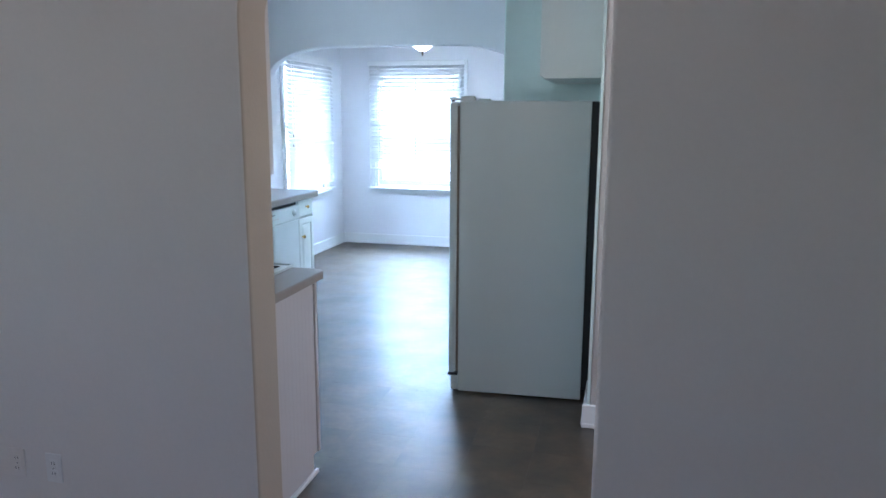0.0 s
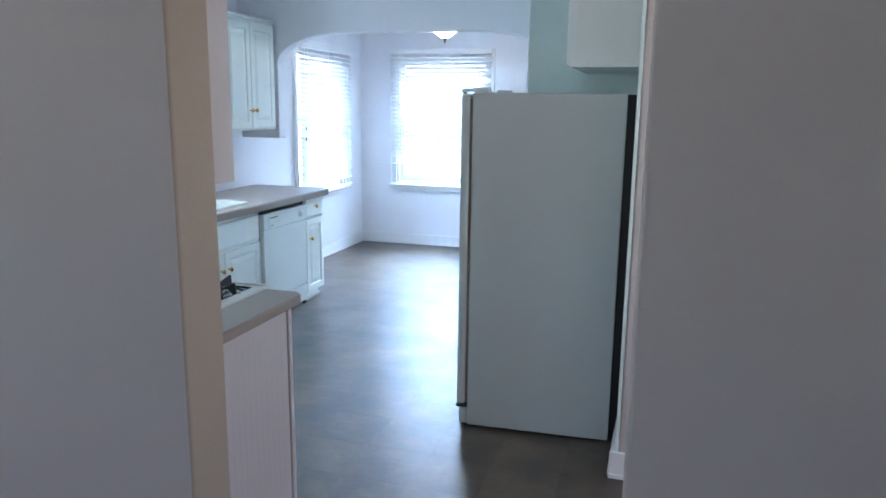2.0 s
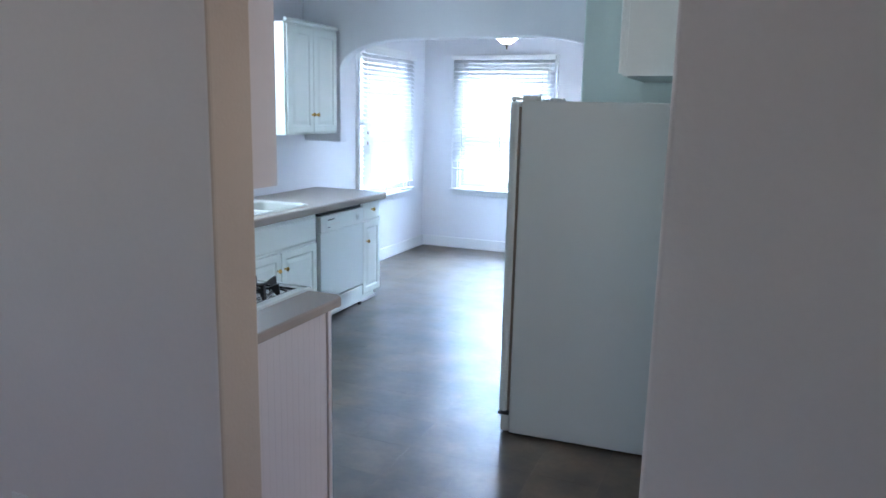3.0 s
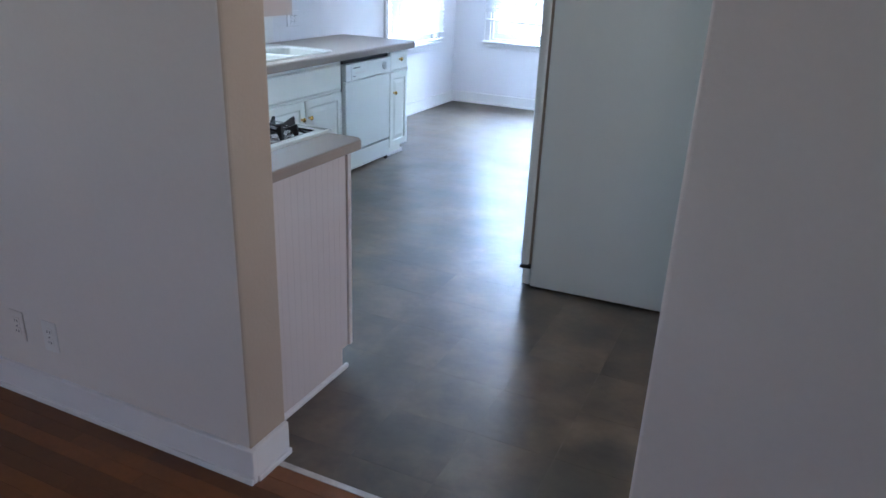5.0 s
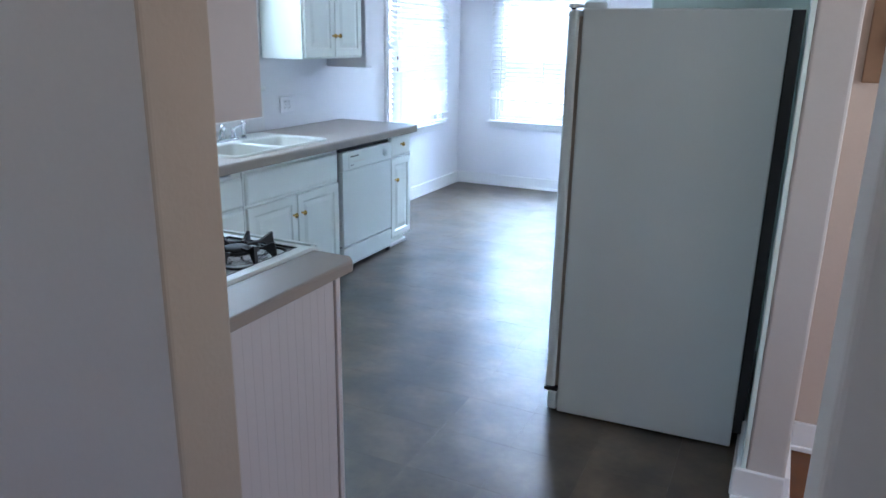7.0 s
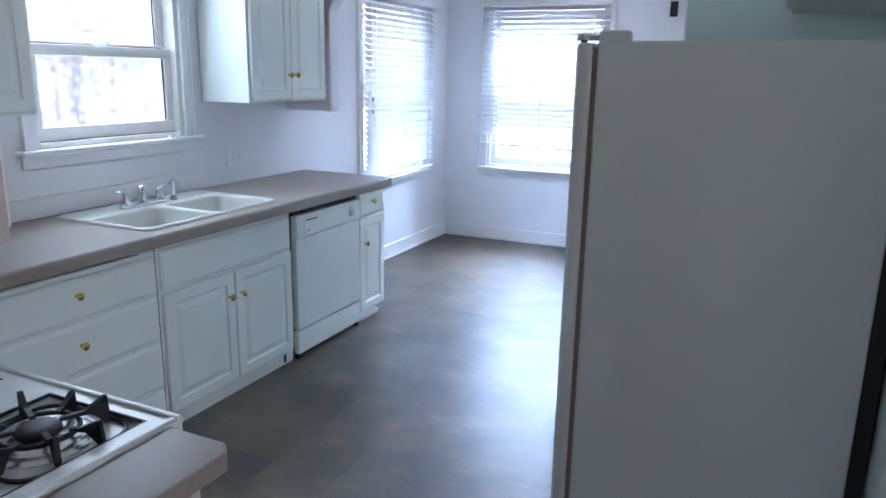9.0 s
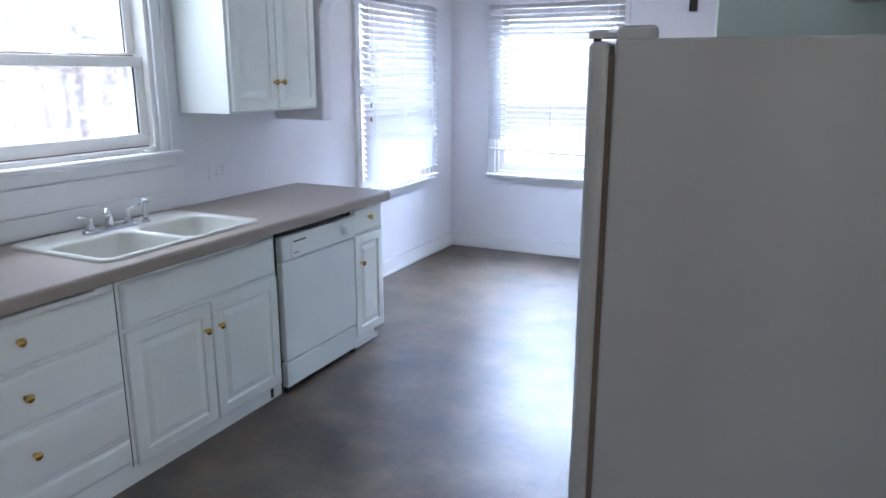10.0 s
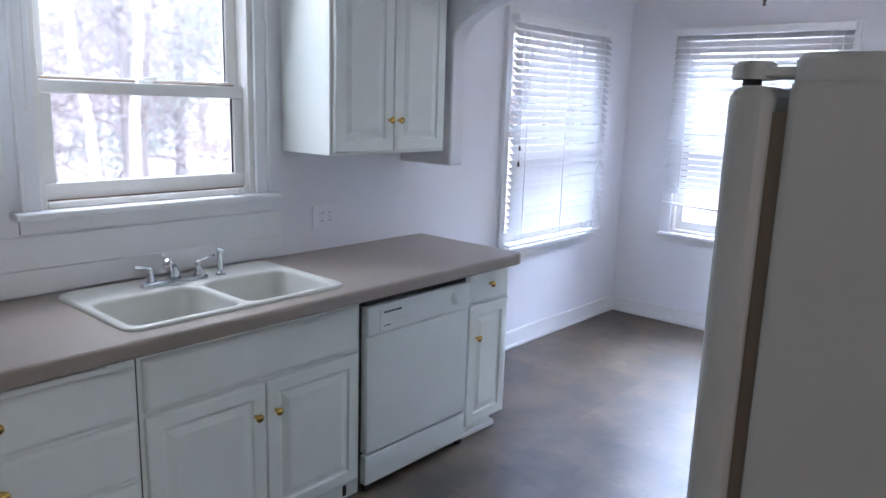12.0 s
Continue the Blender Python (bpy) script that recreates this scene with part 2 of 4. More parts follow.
structure("ceiling_living", boxes((-4.32, 2.12, -3.12, NEAR0, TOP, TOP + 0.1)), CEILING, "plain white painted ceiling", "ceiling")
structure("ceiling", boxes((-3.46, 2.0, NEAR0, 6.03, TOP, TOP + 0.1)), CEILING, "plain white painted kitchen ceiling", "ceiling")
structure("ceiling_nook", boxes((-3.46, -0.6, 6.137, 8.7, NOOK_TOP, NOOK_TOP + 0.1)), CEILING, "plain white painted nook ceiling", "ceiling")

# left wall with the sink window and the side window of the nook
SW0, SW1, SWB, SWT = 4.21, 5.115, 1.217, 2.22
NW0, NW1, NWB, NWT = 6.99, 8.06, 0.715, 2.175
structure("wall_west", boxes((LEFT - 0.15, LEFT, NEAR1, SW0, 0, TOP), (LEFT - 0.15, LEFT, SW0, SW1, 0, SWB), (LEFT - 0.15, LEFT, SW0, SW1, SWT, TOP), (LEFT - 0.15, LEFT, SW1, NW0, 0, TOP),
                              (LEFT - 0.15, LEFT, NW0, NW1, 0, NWB), (LEFT - 0.15, LEFT, NW0, NW1, NWT, TOP), (LEFT - 0.15, LEFT, NW1, BACK + 0.15, 0, TOP)), KITCHEN,
          "white painted wall with two windows", "wall")
BW0, BW1 = -2.87, -1.79
structure("wall_north", boxes((LEFT, BW0, BACK, BACK + 0.15, 0, TOP), (BW0, BW1, BACK, BACK + 0.15, 0, NWB), (BW0, BW1, BACK, BACK + 0.15, NWT, TOP), (BW1, -0.6, BACK, BACK + 0.15, 0, TOP)), KITCHEN,
          "white painted end wall of the nook with a window", "wall")
NOOK_R = -0.72
structure("wall_nook_east", boxes((NOOK_R, -0.6, 6.137, BACK, 0, TOP)), KITCHEN, "plain white painted nook wall", "wall")
ah = arch(-2.955, NOOK_R, 1.925, 0.238, 0.60, 16)
structure("wall_arch", prism([(LEFT, 1.327), (-2.955, 1.327)] + ah + [(NOOK_R, 0), (-0.6, 0), (-0.6, TOP), (LEFT, TOP)], "y", 6.03, 6.137), KITCHEN,
          "white plaster arch between kitchen and nook", "wall", 0.012, 3)
structure("wall_closet", boxes((-0.653, 0.143, 4.775, 6.03, 0, TOP)), MINT, "pale mint painted wall behind the refrigerator", "wall", 0.008)
structure("wall_east", boxes((0.018, 0.143, 3.665, 4.775, 0, TOP)), STUB, "beige painted stub wall beside the refrigerator", "wall", 0.01)
structure("wall_alcove", boxes((0.003, 0.018, 3.668, 4.775, 0, TOP)), MINT, "pale mint painted side of the refrigerator alcove", "wall", 0.003)
structure("wall_hall_back", boxes((0.143, 2.0, 4.12, 4.24, 0, TOP)), HALL, "cream painted hall wall", "wall")
# Unseen end wall; its opening is added for the hall fill.
structure("wall_hall_end", boxes((2.0, 2.12, NEAR0, 2.62, 0, TOP), (2.0, 2.12, 3.38, 4.24, 0, TOP), (2.0, 2.12, 2.62, 3.38, 2.0, TOP), (2.0, 2.12, 2.62, 3.38, 0, 1.0)), HALL, "cream painted hall end wall with an added light opening", "wall")

structure("floor", boxes((-3.46, 0.13, 2.237, 8.7, -0.1, -0.0035)), JOINT, "dark joints under slate-look vinyl tiles", "floor")
structure("floor_living", boxes((-4.32, 2.12, -3.12, 2.235, -0.1, -0.001)), WOOD, "red-brown oak strip floor", "floor")
structure("floor_hall", boxes((0.135, 2.1, 2.237, 4.2, -0.1, -0.001)), WOOD, "red-brown oak hall floor", "floor")

# more materials


def pane_glass(name, rough, veil):
    """Window glass; veil is the share of a pale film that hazes the view."""
    m = bpy.data.materials.new(name)
    m.use_nodes = True
    n, l = m.node_tree.nodes, m.node_tree.links
    g = n["Principled BSDF"]
    g.inputs["Base Color"].default_value = (0.97, 0.98, 0.98, 1)
    g.inputs["Roughness"].default_value, g.inputs["IOR"].default_value = rough, 1.1
    g.inputs["Transmission Weight"].default_value = 1.0
    if veil:
        film, mix = n.new("ShaderNodeBsdfTranslucent"), n.new("ShaderNodeMixShader")
        film.inputs["Color"].default_value = (0.9, 0.9, 0.88, 1)
        mix.inputs[0].default_value = veil
        l.new(g.outputs[0], mix.inputs[1])
        l.new(film.outputs[0], mix.inputs[2])
        l.new(mix.outputs[0], n["Material Output"].inputs["Surface"])
    return m


GLASS = pane_glass("window_glass", 0.0, 0)
VEILED_GLASS = pane_glass("veiled_window_glass", 0.10, 0.05)


def see_through(name, color, share):
    m = bpy.data.materials.new(name)
    m.use_nodes = True
    n, l = m.node_tree.nodes, m.node_tree.links
    tc, tex, mr, sc = n.new("ShaderNodeTexCoord"), n.new("ShaderNodeTexNoise"), n.new("ShaderNodeMapRange"), n.new("ShaderNodeVectorMath")
    tex.inputs["Scale"].default_value = 12
    l.new(tc.outputs["Object"], tex.inputs["Vector"])
    mr.inputs[3].default_value, mr.inputs[4].default_value = 0.88, 1.08
    l.new(tex.outputs["Fac"], mr.inputs[0])
    sc.operation = "SCALE"
    sc.inputs[0].default_value = color
    l.new(mr.outputs[0], sc.inputs["Scale"])
    d, t, mix = n["Principled BSDF"], n.new("ShaderNodeBsdfTranslucent"), n.new("ShaderNodeMixShader")
    d.inputs["Roughness"].default_value = 0.5
    l.new(sc.outputs[0], d.inputs["Base Color"])
    l.new(sc.outputs[0], t.inputs["Color"])
    mix.inputs[0].default_value = share
    l.new(d.outputs[0], mix.inputs[1])
    l.new(t.outputs[0], mix.inputs[2])
    l.new(mix.outputs[0], n["Material Output"].inputs["Surface"])
    return m


SLAT = see_through("white_blind_slat", (0.66, 0.66, 0.665), 0.06)
# Leaf colours greyed and lightened: the haze over the view is painted in.
LEAF_GREEN = see_through("hazed_green_leaf", (0.37, 0.41, 0.38), 0.35)
LEAF_RED = see_through("hazed_russet_leaf", (0.43, 0.39, 0.42), 0.35)
LEAF_FAR = see_through("hazed_far_leaf", (0.42, 0.41, 0.42), 0.35)
BARK = material("grey_bark", (0.34, 0.30, 0.28), 0.9, var=0.35, scale=6, bump=0.5, bump_scale=20)
PALE_BARK = material("pale_bark", (0.55, 0.53, 0.50), 0.8, var=0.25, scale=8, bump=0.3, bump_scale=20)
# Dark bark is lightened as well, to carry the same haze.
DARK_BARK = material("dark_bark", (0.22, 0.19, 0.185), 0.9, var=0.35, scale=6, bump=0.5, bump_scale=20)
GRAVEL = material("pale_gravel", (0.42, 0.40, 0.38), 0.9, var=0.25, scale=0.8, bump=0.3, bump_scale=8)
CORD = material("white_cord", (0.75, 0.74, 0.70), 0.7)
LAMP_GLASS = bpy.data.materials.new("lit_opal_glass")
LAMP_GLASS.use_nodes = True
_o = LAMP_GLASS.node_tree.nodes["Principled BSDF"]
_o.inputs["Base Color"].default_value, _o.inputs["Roughness"].default_value = (0.85, 0.85, 0.83, 1), 0.3
_o.inputs["Emission Color"].default_value, _o.inputs["Emission Strength"].default_value = (1, 0.97, 0.93, 1), 8.0

structure("ground", boxes((-600, 600, -600, 600, -0.9, -0.6)), GRAVEL, "pale gravel ground outside the house", "ground")

# ---- trim ----


def baseboard(x0, x1, y0, y1, side):
    """A skirting board with a shoe strip, against the wall on the given side."""
    t, s, h = 0.018, 0.011, 0.12
    wx = {"-x": (x0, x0 + t, x0 + t, x0 + t + s), "+x": (x1 - t, x1, x1 - t - s, x1 - t)}
    wy = {"-y": (y0, y0 + t, y0 + t, y0 + t + s), "+y": (y1 - t, y1, y1 - t - s, y1 - t)}
    if side in wx:
        a = wx[side]
        bm = boxes((a[0], a[1], y0, y1, 0, h), (a[2], a[3], y0, y1, 0, 0.022))
    else:
        a = wy[side]
        bm = boxes((x0, x1, a[0], a[1], 0, h), (x0, x1, a[2], a[3], 0, 0.022))
    return structure("baseboard", bm, TRIM, "white painted baseboard with a shoe strip", "baseboard", 0.004)


baseboard(LEFT, LEFT + 0.1, 6.19, BACK, "-x")
baseboard(LEFT + 0.026, NOOK_R, BACK - 0.1, BACK, "+y")
baseboard(NOOK_R - 0.1, NOOK_R, 6.14, BACK - 0.026, "+x")
baseboard(-4.2, OPEN_L + 0.0215, NEAR0 - 0.1, NEAR0, "+y")
baseboard(OPEN_R - 0.0215, 2.0, NEAR0 - 0.1, NEAR0, "+y")
baseboard(OPEN_L, OPEN_L + 0.1, NEAR0, NEAR1 - 0.01, "-x")
baseboard(OPEN_R - 0.1, OPEN_R, NEAR0, NEAR1, "+x")
baseboard(-0.02, 0.143, 3.6, 3.665, "+y")
baseboard(-0.1, 0.003, 3.668, 4.775, "+x")
baseboard(0.143, 0.2, 3.665, 4.1, "-x")
baseboard(0.17, 2.0, 4.02, 4.12, "+y")
structure("threshold", boxes((OPEN_L, OPEN_R, 2.228, 2.252, -0.02, 0.004)), material("worn_metal_strip", (0.55, 0.53, 0.5), 0.45, 0.6, var=0.3, scale=12), "worn metal strip between oak and vinyl floors", "threshold", 0.002)

# horizontal boards on the wall behind the worktop
bs = tagged(new("backsplash"), "white painted boards behind the worktop", "trim", "", "structure")
for z0, z1 in ((0.913, 1.0053), (1.0067, 1.127)):
    part("board", boxes((LEFT, LEFT + 0.009, 2.34, 5.25, z0, z1)), TRIM, bs, "", 0.003)

# ---- windows ----


def sash(parent, m, width, z0, z1, w, rail=0.05, stile=0.05, glass=None):
    """One sliding sash with its pane; m: u along the wall, v up, w out."""
    bm = boxes((0, width, z0, z0 + rail + 0.015, w - 0.018, w + 0.018), (0, width, z1 - rail, z1, w - 0.018, w + 0.018),
               (0, stile, z0 + rail + 0.015, z1 - rail, w - 0.018, w + 0.018), (width - stile, width, z0 + rail + 0.015, z1 - rail, w - 0.018, w + 0.018))
    bmesh.ops.transform(bm, matrix=m, verts=bm.verts)
    s = part("sash", bm, SASH_PAINT, parent, "", 0.004)
    bm = boxes((stile - 0.006, width - stile + 0.006, z0 + rail + 0.009, z1 - rail + 0.006, w - 0.003, w + 0.003))
    bmesh.ops.transform(bm, matrix=m, verts=bm.verts)
    p = part("pane", bm, glass or GLASS, s, "clear glass pane")
    p.visible_shadow = False
    return s


SASH_PAINT = material("cream_sash", (0.83, 0.81, 0.77), 0.42, var=0.05, scale=9, bump=0.06, bump_scale=60)


def window(name, m, width, z0, z1, casing, ears, label, head=0.09, mid=1.465, glass=None):
    """A double-hung window: m stands at the opening's corner on the room's face of the wall."""
    w = tagged(new(name), label, "window", "", "structure")

    def piece(n, rows, mat=TRIM, bevel=0.004, lab=""):
        bm = boxes(*rows)
        bmesh.ops.transform(bm, matrix=m, verts=bm.verts)
        return part(n, bm, mat, w, lab, bevel)

    piece("frame", ((0, 0.03, z0, z1, -0.149, -0.001), (width - 0.03, width, z0, z1, -0.149, -0.001), (0.03, width - 0.03, z1 - 0.03, z1, -0.149, -0.001), (0.03, width - 0.03, z0, z0 + 0.025, -0.149, -0.001)), SASH_PAINT)
    piece("casing", ((-casing, 0.004, z0, z1 + 0.004, 0, 0.019),))
    piece("casing", ((width - 0.004, width + casing, z0, z1 + 0.004, 0, 0.019),))
    piece("casing", ((-casing, width + casing, z1 + 0.004, z1 + head, 0, 0.021),))
    piece("casing_edge", ((-casing - 0.014, -casing, z0, z1 + head, 0, 0.028),))
    piece("casing_edge", ((width + casing, width + casing + 0.014, z0, z1 + head, 0, 0.028),))
    piece("sill", ((-ears, width + ears, z0 - 0.028, z0, -0.03, 0.062),), TRIM, 0.008)
    piece("apron", ((-ears + 0.025, width + ears - 0.025, z0 - 0.082, z0 - 0.028, 0, 0.020),))
    sash(w, m @ Matrix.Translation((0.03, 0, 0)), width - 0.06, mid - 0.02, z1 - 0.03, -0.10, glass=glass)
    sash(w, m @ Matrix.Translation((0.03, 0, 0)), width - 0.06, z0 + 0.025, mid + 0.03, -0.055, glass=glass)
    return w


window("window_1", facing("+x", LEFT, SW0, 0), SW1 - SW0, SWB, SWT, 0.052, 0.10, "white double-hung window above the sink", 0.06, 1.651, VEILED_GLASS)
window("window_2", facing("+x", LEFT, NW0, 0), NW1 - NW0, NWB, NWT, 0.05, 0.07, "white double-hung window behind a lowered blind", 0.06)
window("window_3", facing("-y", BW0, BACK, 0), BW1 - BW0, NWB, NWT, 0.06, 0.075, "white double-hung window behind a half-lowered blind", 0.06)
w1 = bpy.data.objects["window_1"]
part("glazing_seal", boxes((LEFT - 0.0515, LEFT - 0.047, SW1 - 0.0865, SW1 - 0.0795, SWB + 0.092, 1.630)), BLACK, w1, "black rubber seal beside the pane")
part("glazing_seal", boxes((LEFT - 0.0965, LEFT - 0.092, SW1 - 0.0845, SW1 - 0.0795, 1.70, SWT - 0.08)), BLACK, w1, "black rubber seal beside the pane")
DIRT = material("brown_dirt", (0.30, 0.20, 0.13), 0.9, var=0.3, scale=14)
part("dirty_joint", boxes((LEFT - 0.036, LEFT - 0.031, SW0 + 0.04, SW1 - 0.04, SWB + 0.0245, SWB + 0.030)), DIRT, w1, "brown dirt where the sash meets the sill")
part("rail_groove", boxes((LEFT - 0.081, LEFT - 0.074, SW0 + 0.05, SW1 - 0.05, 1.682, 1.688)), DIRT, w1, "brown groove above the meeting rail")
pc = thing("pull_cord", (LEFT + 0.03, 4.183, 1.56), "white cord with a tassel beside the window", "cord")
part("cord", tube([(LEFT + 0.03, 4.20, 2.2), (LEFT + 0.03, 4.19, 1.9), (LEFT + 0.03, 4.183, 1.60)], 0.002, 6), CORD, pc)
part("tassel", lathe(((0.003, 0), (0.008, -0.006), (0.0075, -0.03), (0.003, -0.036)), pose(LEFT + 0.03, 4.183, 1.604), 10), PLASTIC, pc)
lock = thing("sash_lock", (LEFT - 0.02, 4.65, 1.69), "white metal catch on the meeting rail", "window catch")
part("base", boxes((LEFT - 0.07, LEFT - 0.045, 4.62, 4.68, 1.681, 1.688)), PLASTIC, lock, "", 0.002)
part("lever", tube([(LEFT - 0.06, 4.65, 1.688), (LEFT - 0.06, 4.65, 1.698), (LEFT - 0.045, 4.695, 1.700)], 0.005), PLASTIC, lock)
crank = thing("window_clip", (LEFT + 0.02, 5.02, SWB), "small cream plastic clip on the window sill", "clip")
part("foot", boxes((LEFT + 0.005, LEFT + 0.03, 4.985, 5.045, SWB, SWB + 0.012)), PLASTIC, crank, "", 0.003)
part("arm", tube([(LEFT + 0.015, 5.02, SWB + 0.012), (LEFT + 0.018, 5.04, SWB + 0.024), (LEFT + 0.02, 5.06, SWB + 0.045)], 0.004), PLASTIC, crank)


TASSEL = material("brown_tassel", (0.16, 0.10, 0.06), 0.5)


def blind(m, width, top, bottom, tilt, droop, label, pole_side):
    """A slatted blind hanging from a head rail; m: u along the wall, v up, w into the room."""
    b = thing("window_blind", m @ Vector((width / 2, top, 0.03)), label, "blind", "blinds in the nook")

    def piece(n, bm, mat=SLAT, lab="", bevel=0.0):
        bmesh.ops.transform(bm, matrix=m, verts=bm.verts)
        return part(n, bm, mat, b, lab, bevel)

    piece("headrail", boxes((0, width, top - 0.046, top - 0.002, 0.004, 0.058)), TRIM, "", 0.003)
    piece("valance", boxes((-0.008, width + 0.008, top - 0.050, top, 0.060, 0.070)), TRIM, "", 0.004)
    pitch = 0.0445
    count = int((top - 0.07 - bottom) / pitch)
    for i in range(count):
        z = top - 0.068 - pitch * i
        a = tilt + 1.5 * math.sin(i * 1.7)
        bm = bmesh.new()
        rows = []
        for k in range(5):
            s = -0.025 + 0.0125 * k
            crown = 0.003 * (1 - (s / 0.025) ** 2)
            c, sn = math.cos(radians(a)), math.sin(radians(a))
            for th in (0, 0.0025):
                w, v = s * c - (crown + th) * sn, -s * sn + (crown + th) * c
                rows.append((v, w))
        prof = [rows[2 * k] for k in range(5)] + [rows[2 * k + 1] for k in range(4, -1, -1)]
        ends = [[bm.verts.new((u, v, w)) for v, w in prof] for u in (0.006, width - 0.006)]
        for k in range(10):
            j = (k + 1) % 10
            bm.faces.new((ends[0][k], ends[0][j], ends[1][j], ends[1][k]))
        bm.faces.new(ends[0][::-1])
        bm.faces.new(ends[1])
        bmesh.ops.recalc_face_normals(bm, faces=bm.faces)
        bmesh.ops.transform(bm, matrix=m.to_3x3().to_4x4(), verts=bm.verts)
        me = bpy.data.meshes.new("slat")
        bm.to_mesh(me)
        bm.free()
        me.materials.append(SLAT)
        slat = new("slat", me)
        slat.parent = b
        slat.location = (m @ Vector((0, z, 0.034))) - b.location
        swing = 0.0016 * math.sin(i * 2.3) + droop / width * max(0, (i - count + 4) / 4)
        axis = m.to_3x3() @ Vector((0, 0, 1))
        slat.rotation_mode = "QUATERNION"
        slat.rotation_quaternion = Matrix.Rotation(-swing, 4, axis).to_quaternion()
    for u in (0.13, width * 0.5, width - 0.13):
        for w in (0.007, 0.061):
            drop = -droop * u / width
            piece("ladder_cord", boxes((u - 0.0028, u + 0.0028, bottom + drop, top - 0.05, w - 0.0008, w + 0.0008)), CORD)
    bm = boxes((0.004, width - 0.004, bottom - 0.022, bottom - 0.004, 0.010, 0.058))
    for v in bm.verts:
        v.co.y -= droop * v.co.x / width
    piece("bottom_rail", bm, TRIM, "", 0.003)
    u = 0.042 if pole_side < 0 else width - 0.05
    for du, length in ((0.0, 0.80), (-0.004, 0.90)):
        piece("pull_cord", boxes((u + du - 0.001, u + du + 0.001, top - length, top - 0.06, 0.0755, 0.0775)), CORD)
        piece("tassel", lathe(((0.002, 0), (0.008, 0.004), (0.006, 0.03), (0.002, 0.036)), Matrix.Translation((u + du, top - length - 0.03, 0.0765)) @ Matrix.Rotation(radians(-90), 4, "X"), 10), TASSEL, "small brown wooden tassel")
    return b


blind(facing("+x", LEFT + 0.029, 6.95, 0), 1.18, 2.19, 0.755, 48, 0.0, "white slatted blind lowered over the side window", -1)
blind(facing("-y", -2.925, BACK - 0.029, 0), 1.185, 2.225, 0.957, 46, 0.03, "white slatted blind hanging crooked above the sill", 1)

# ---- the left run of cabinets ----
FACE = -2.645


def knob(m, parent):
    """A round knob on a front; m: w out of the front."""
    part("knob", lathe(((0.008, 0), (0.006, 0.004), (0.005, 0.010), (0.011, 0.015), (0.0155, 0.021), (0.0155, 0.026), (0.010, 0.031), (0.003, 0.0325)), m, 16), BRASS, parent, "polished brass knob")


def carcass(parent, y0, y1, z0=0.09, z1=0.868, back=LEFT + 0.012, face=FACE, frame_z=(), toe_end=None):
    for n, row in (("side_panel", (back, face - 0.02, y0, y0 + 0.018, z0, z1)), ("side_panel", (back, face - 0.02, y1 - 0.018, y1, z0, z1)), ("bottom_panel", (back, face - 0.02, y0 + 0.018, y1 - 0.018, z0, z0 + 0.018)),
                   ("back_panel", (back, back + 0.008, y0 + 0.018, y1 - 0.018, z0 + 0.018, z1))):
        part(n, boxes(row), CABINET, parent)
    rails = [(face - 0.02, face, y0, y0 + 0.032, z0, z1), (face - 0.02, face, y1 - 0.032, y1, z0, z1), (face - 0.02, face, y0 + 0.032, y1 - 0.032, z0, z0 + 0.03), (face - 0.02, face, y0 + 0.032, y1 - 0.032, z1 - 0.085, z1)]
    rails += [(face - 0.02, face, y0 + 0.032, y1 - 0.032, z - 0.015, z + 0.015) for z in frame_z]
    part("face_frame", boxes(*rails), CABINET, parent, "", 0.0015)
    part("toe_board", boxes((face - 0.018, face - 0.001, y0, toe_end or y1, 0, z0)), CABINET, parent)


def fronted(parent, name, y0, y1, z0, z1, rings, knobs=(), side="+x", face=FACE):
    m = facing(side, face + 0.0195, y0, z0)
    p = part(name, front(m, y1 - y0, z1 - z0, rings), CABINET, parent)
    for ky, kz in knobs:
        knob(facing(side, face + 0.0195, ky, kz), p)
    return p


c = thing("base_cabinet", (-2.95, 3.8, 0), "white drawer cabinet with brass knobs and a pull-out board", "cabinet", "base cabinets")
carcass(c, 3.40, 4.215, frame_z=(0.64, 0.432, 0.212))
for z0, z1, kz in ((0.648, 0.81, 0.745), (0.44, 0.633, 0.547), (0.222, 0.425, 0.335), (0.10, 0.207, 0.145)):
    fronted(c, "drawer", 3.425, 4.205, z0, z1, SLAB, ((3.815, kz),) if kz > 0.2 else ())
# Dark strip on the face frame, painting the shade above the board.
part("slot", boxes((FACE - 0.002, FACE + 0.002, 3.45, 4.125, 0.8385, 0.844)), DARK, c, "dark strip drawn as the shade above the board")
part("pull_out_board", boxes((-3.1, FACE + 0.026, 3.45, 4.12, 0.818, 0.838)), CABINET, c, "", 0.006, 3)
c = thing("base_cabinet", (-2.95, 4.68, 0), "white sink cabinet with raised-panel doors", "cabinet", "base cabinets")
carcass(c, 4.215, 5.142, frame_z=(0.636,))
fronted(c, "false_front", 4.232, 5.128, 0.648, 0.827, SLAB)
fronted(c, "door", 4.232, 4.677, 0.075, 0.632, DOOR, ((4.634, 0.513),))
fronted(c, "door", 4.683, 5.128, 0.075, 0.632, DOOR, ((4.720, 0.513),))
part("joint", boxes((FACE - 0.002, FACE + 0.0012, 4.2125, 4.2165, 0.075, 0.86)), DARK, c, "dark joint between two units")
# Dark block on the toe board, painted in for a shaded gap.
part("toe_notch", boxes((FACE - 0.001, FACE + 0.002, 5.058, 5.076, 0.012, 0.058)), DARK, c, "dark block drawn as a shaded gap in the toe board")
c = thing("base_cabinet", (-2.95, 6.0, 0), "narrow white cabinet with one drawer and door", "cabinet", "base cabinets")
carcass(c, 5.822, 6.148, frame_z=(0.69,), toe_end=6.05)
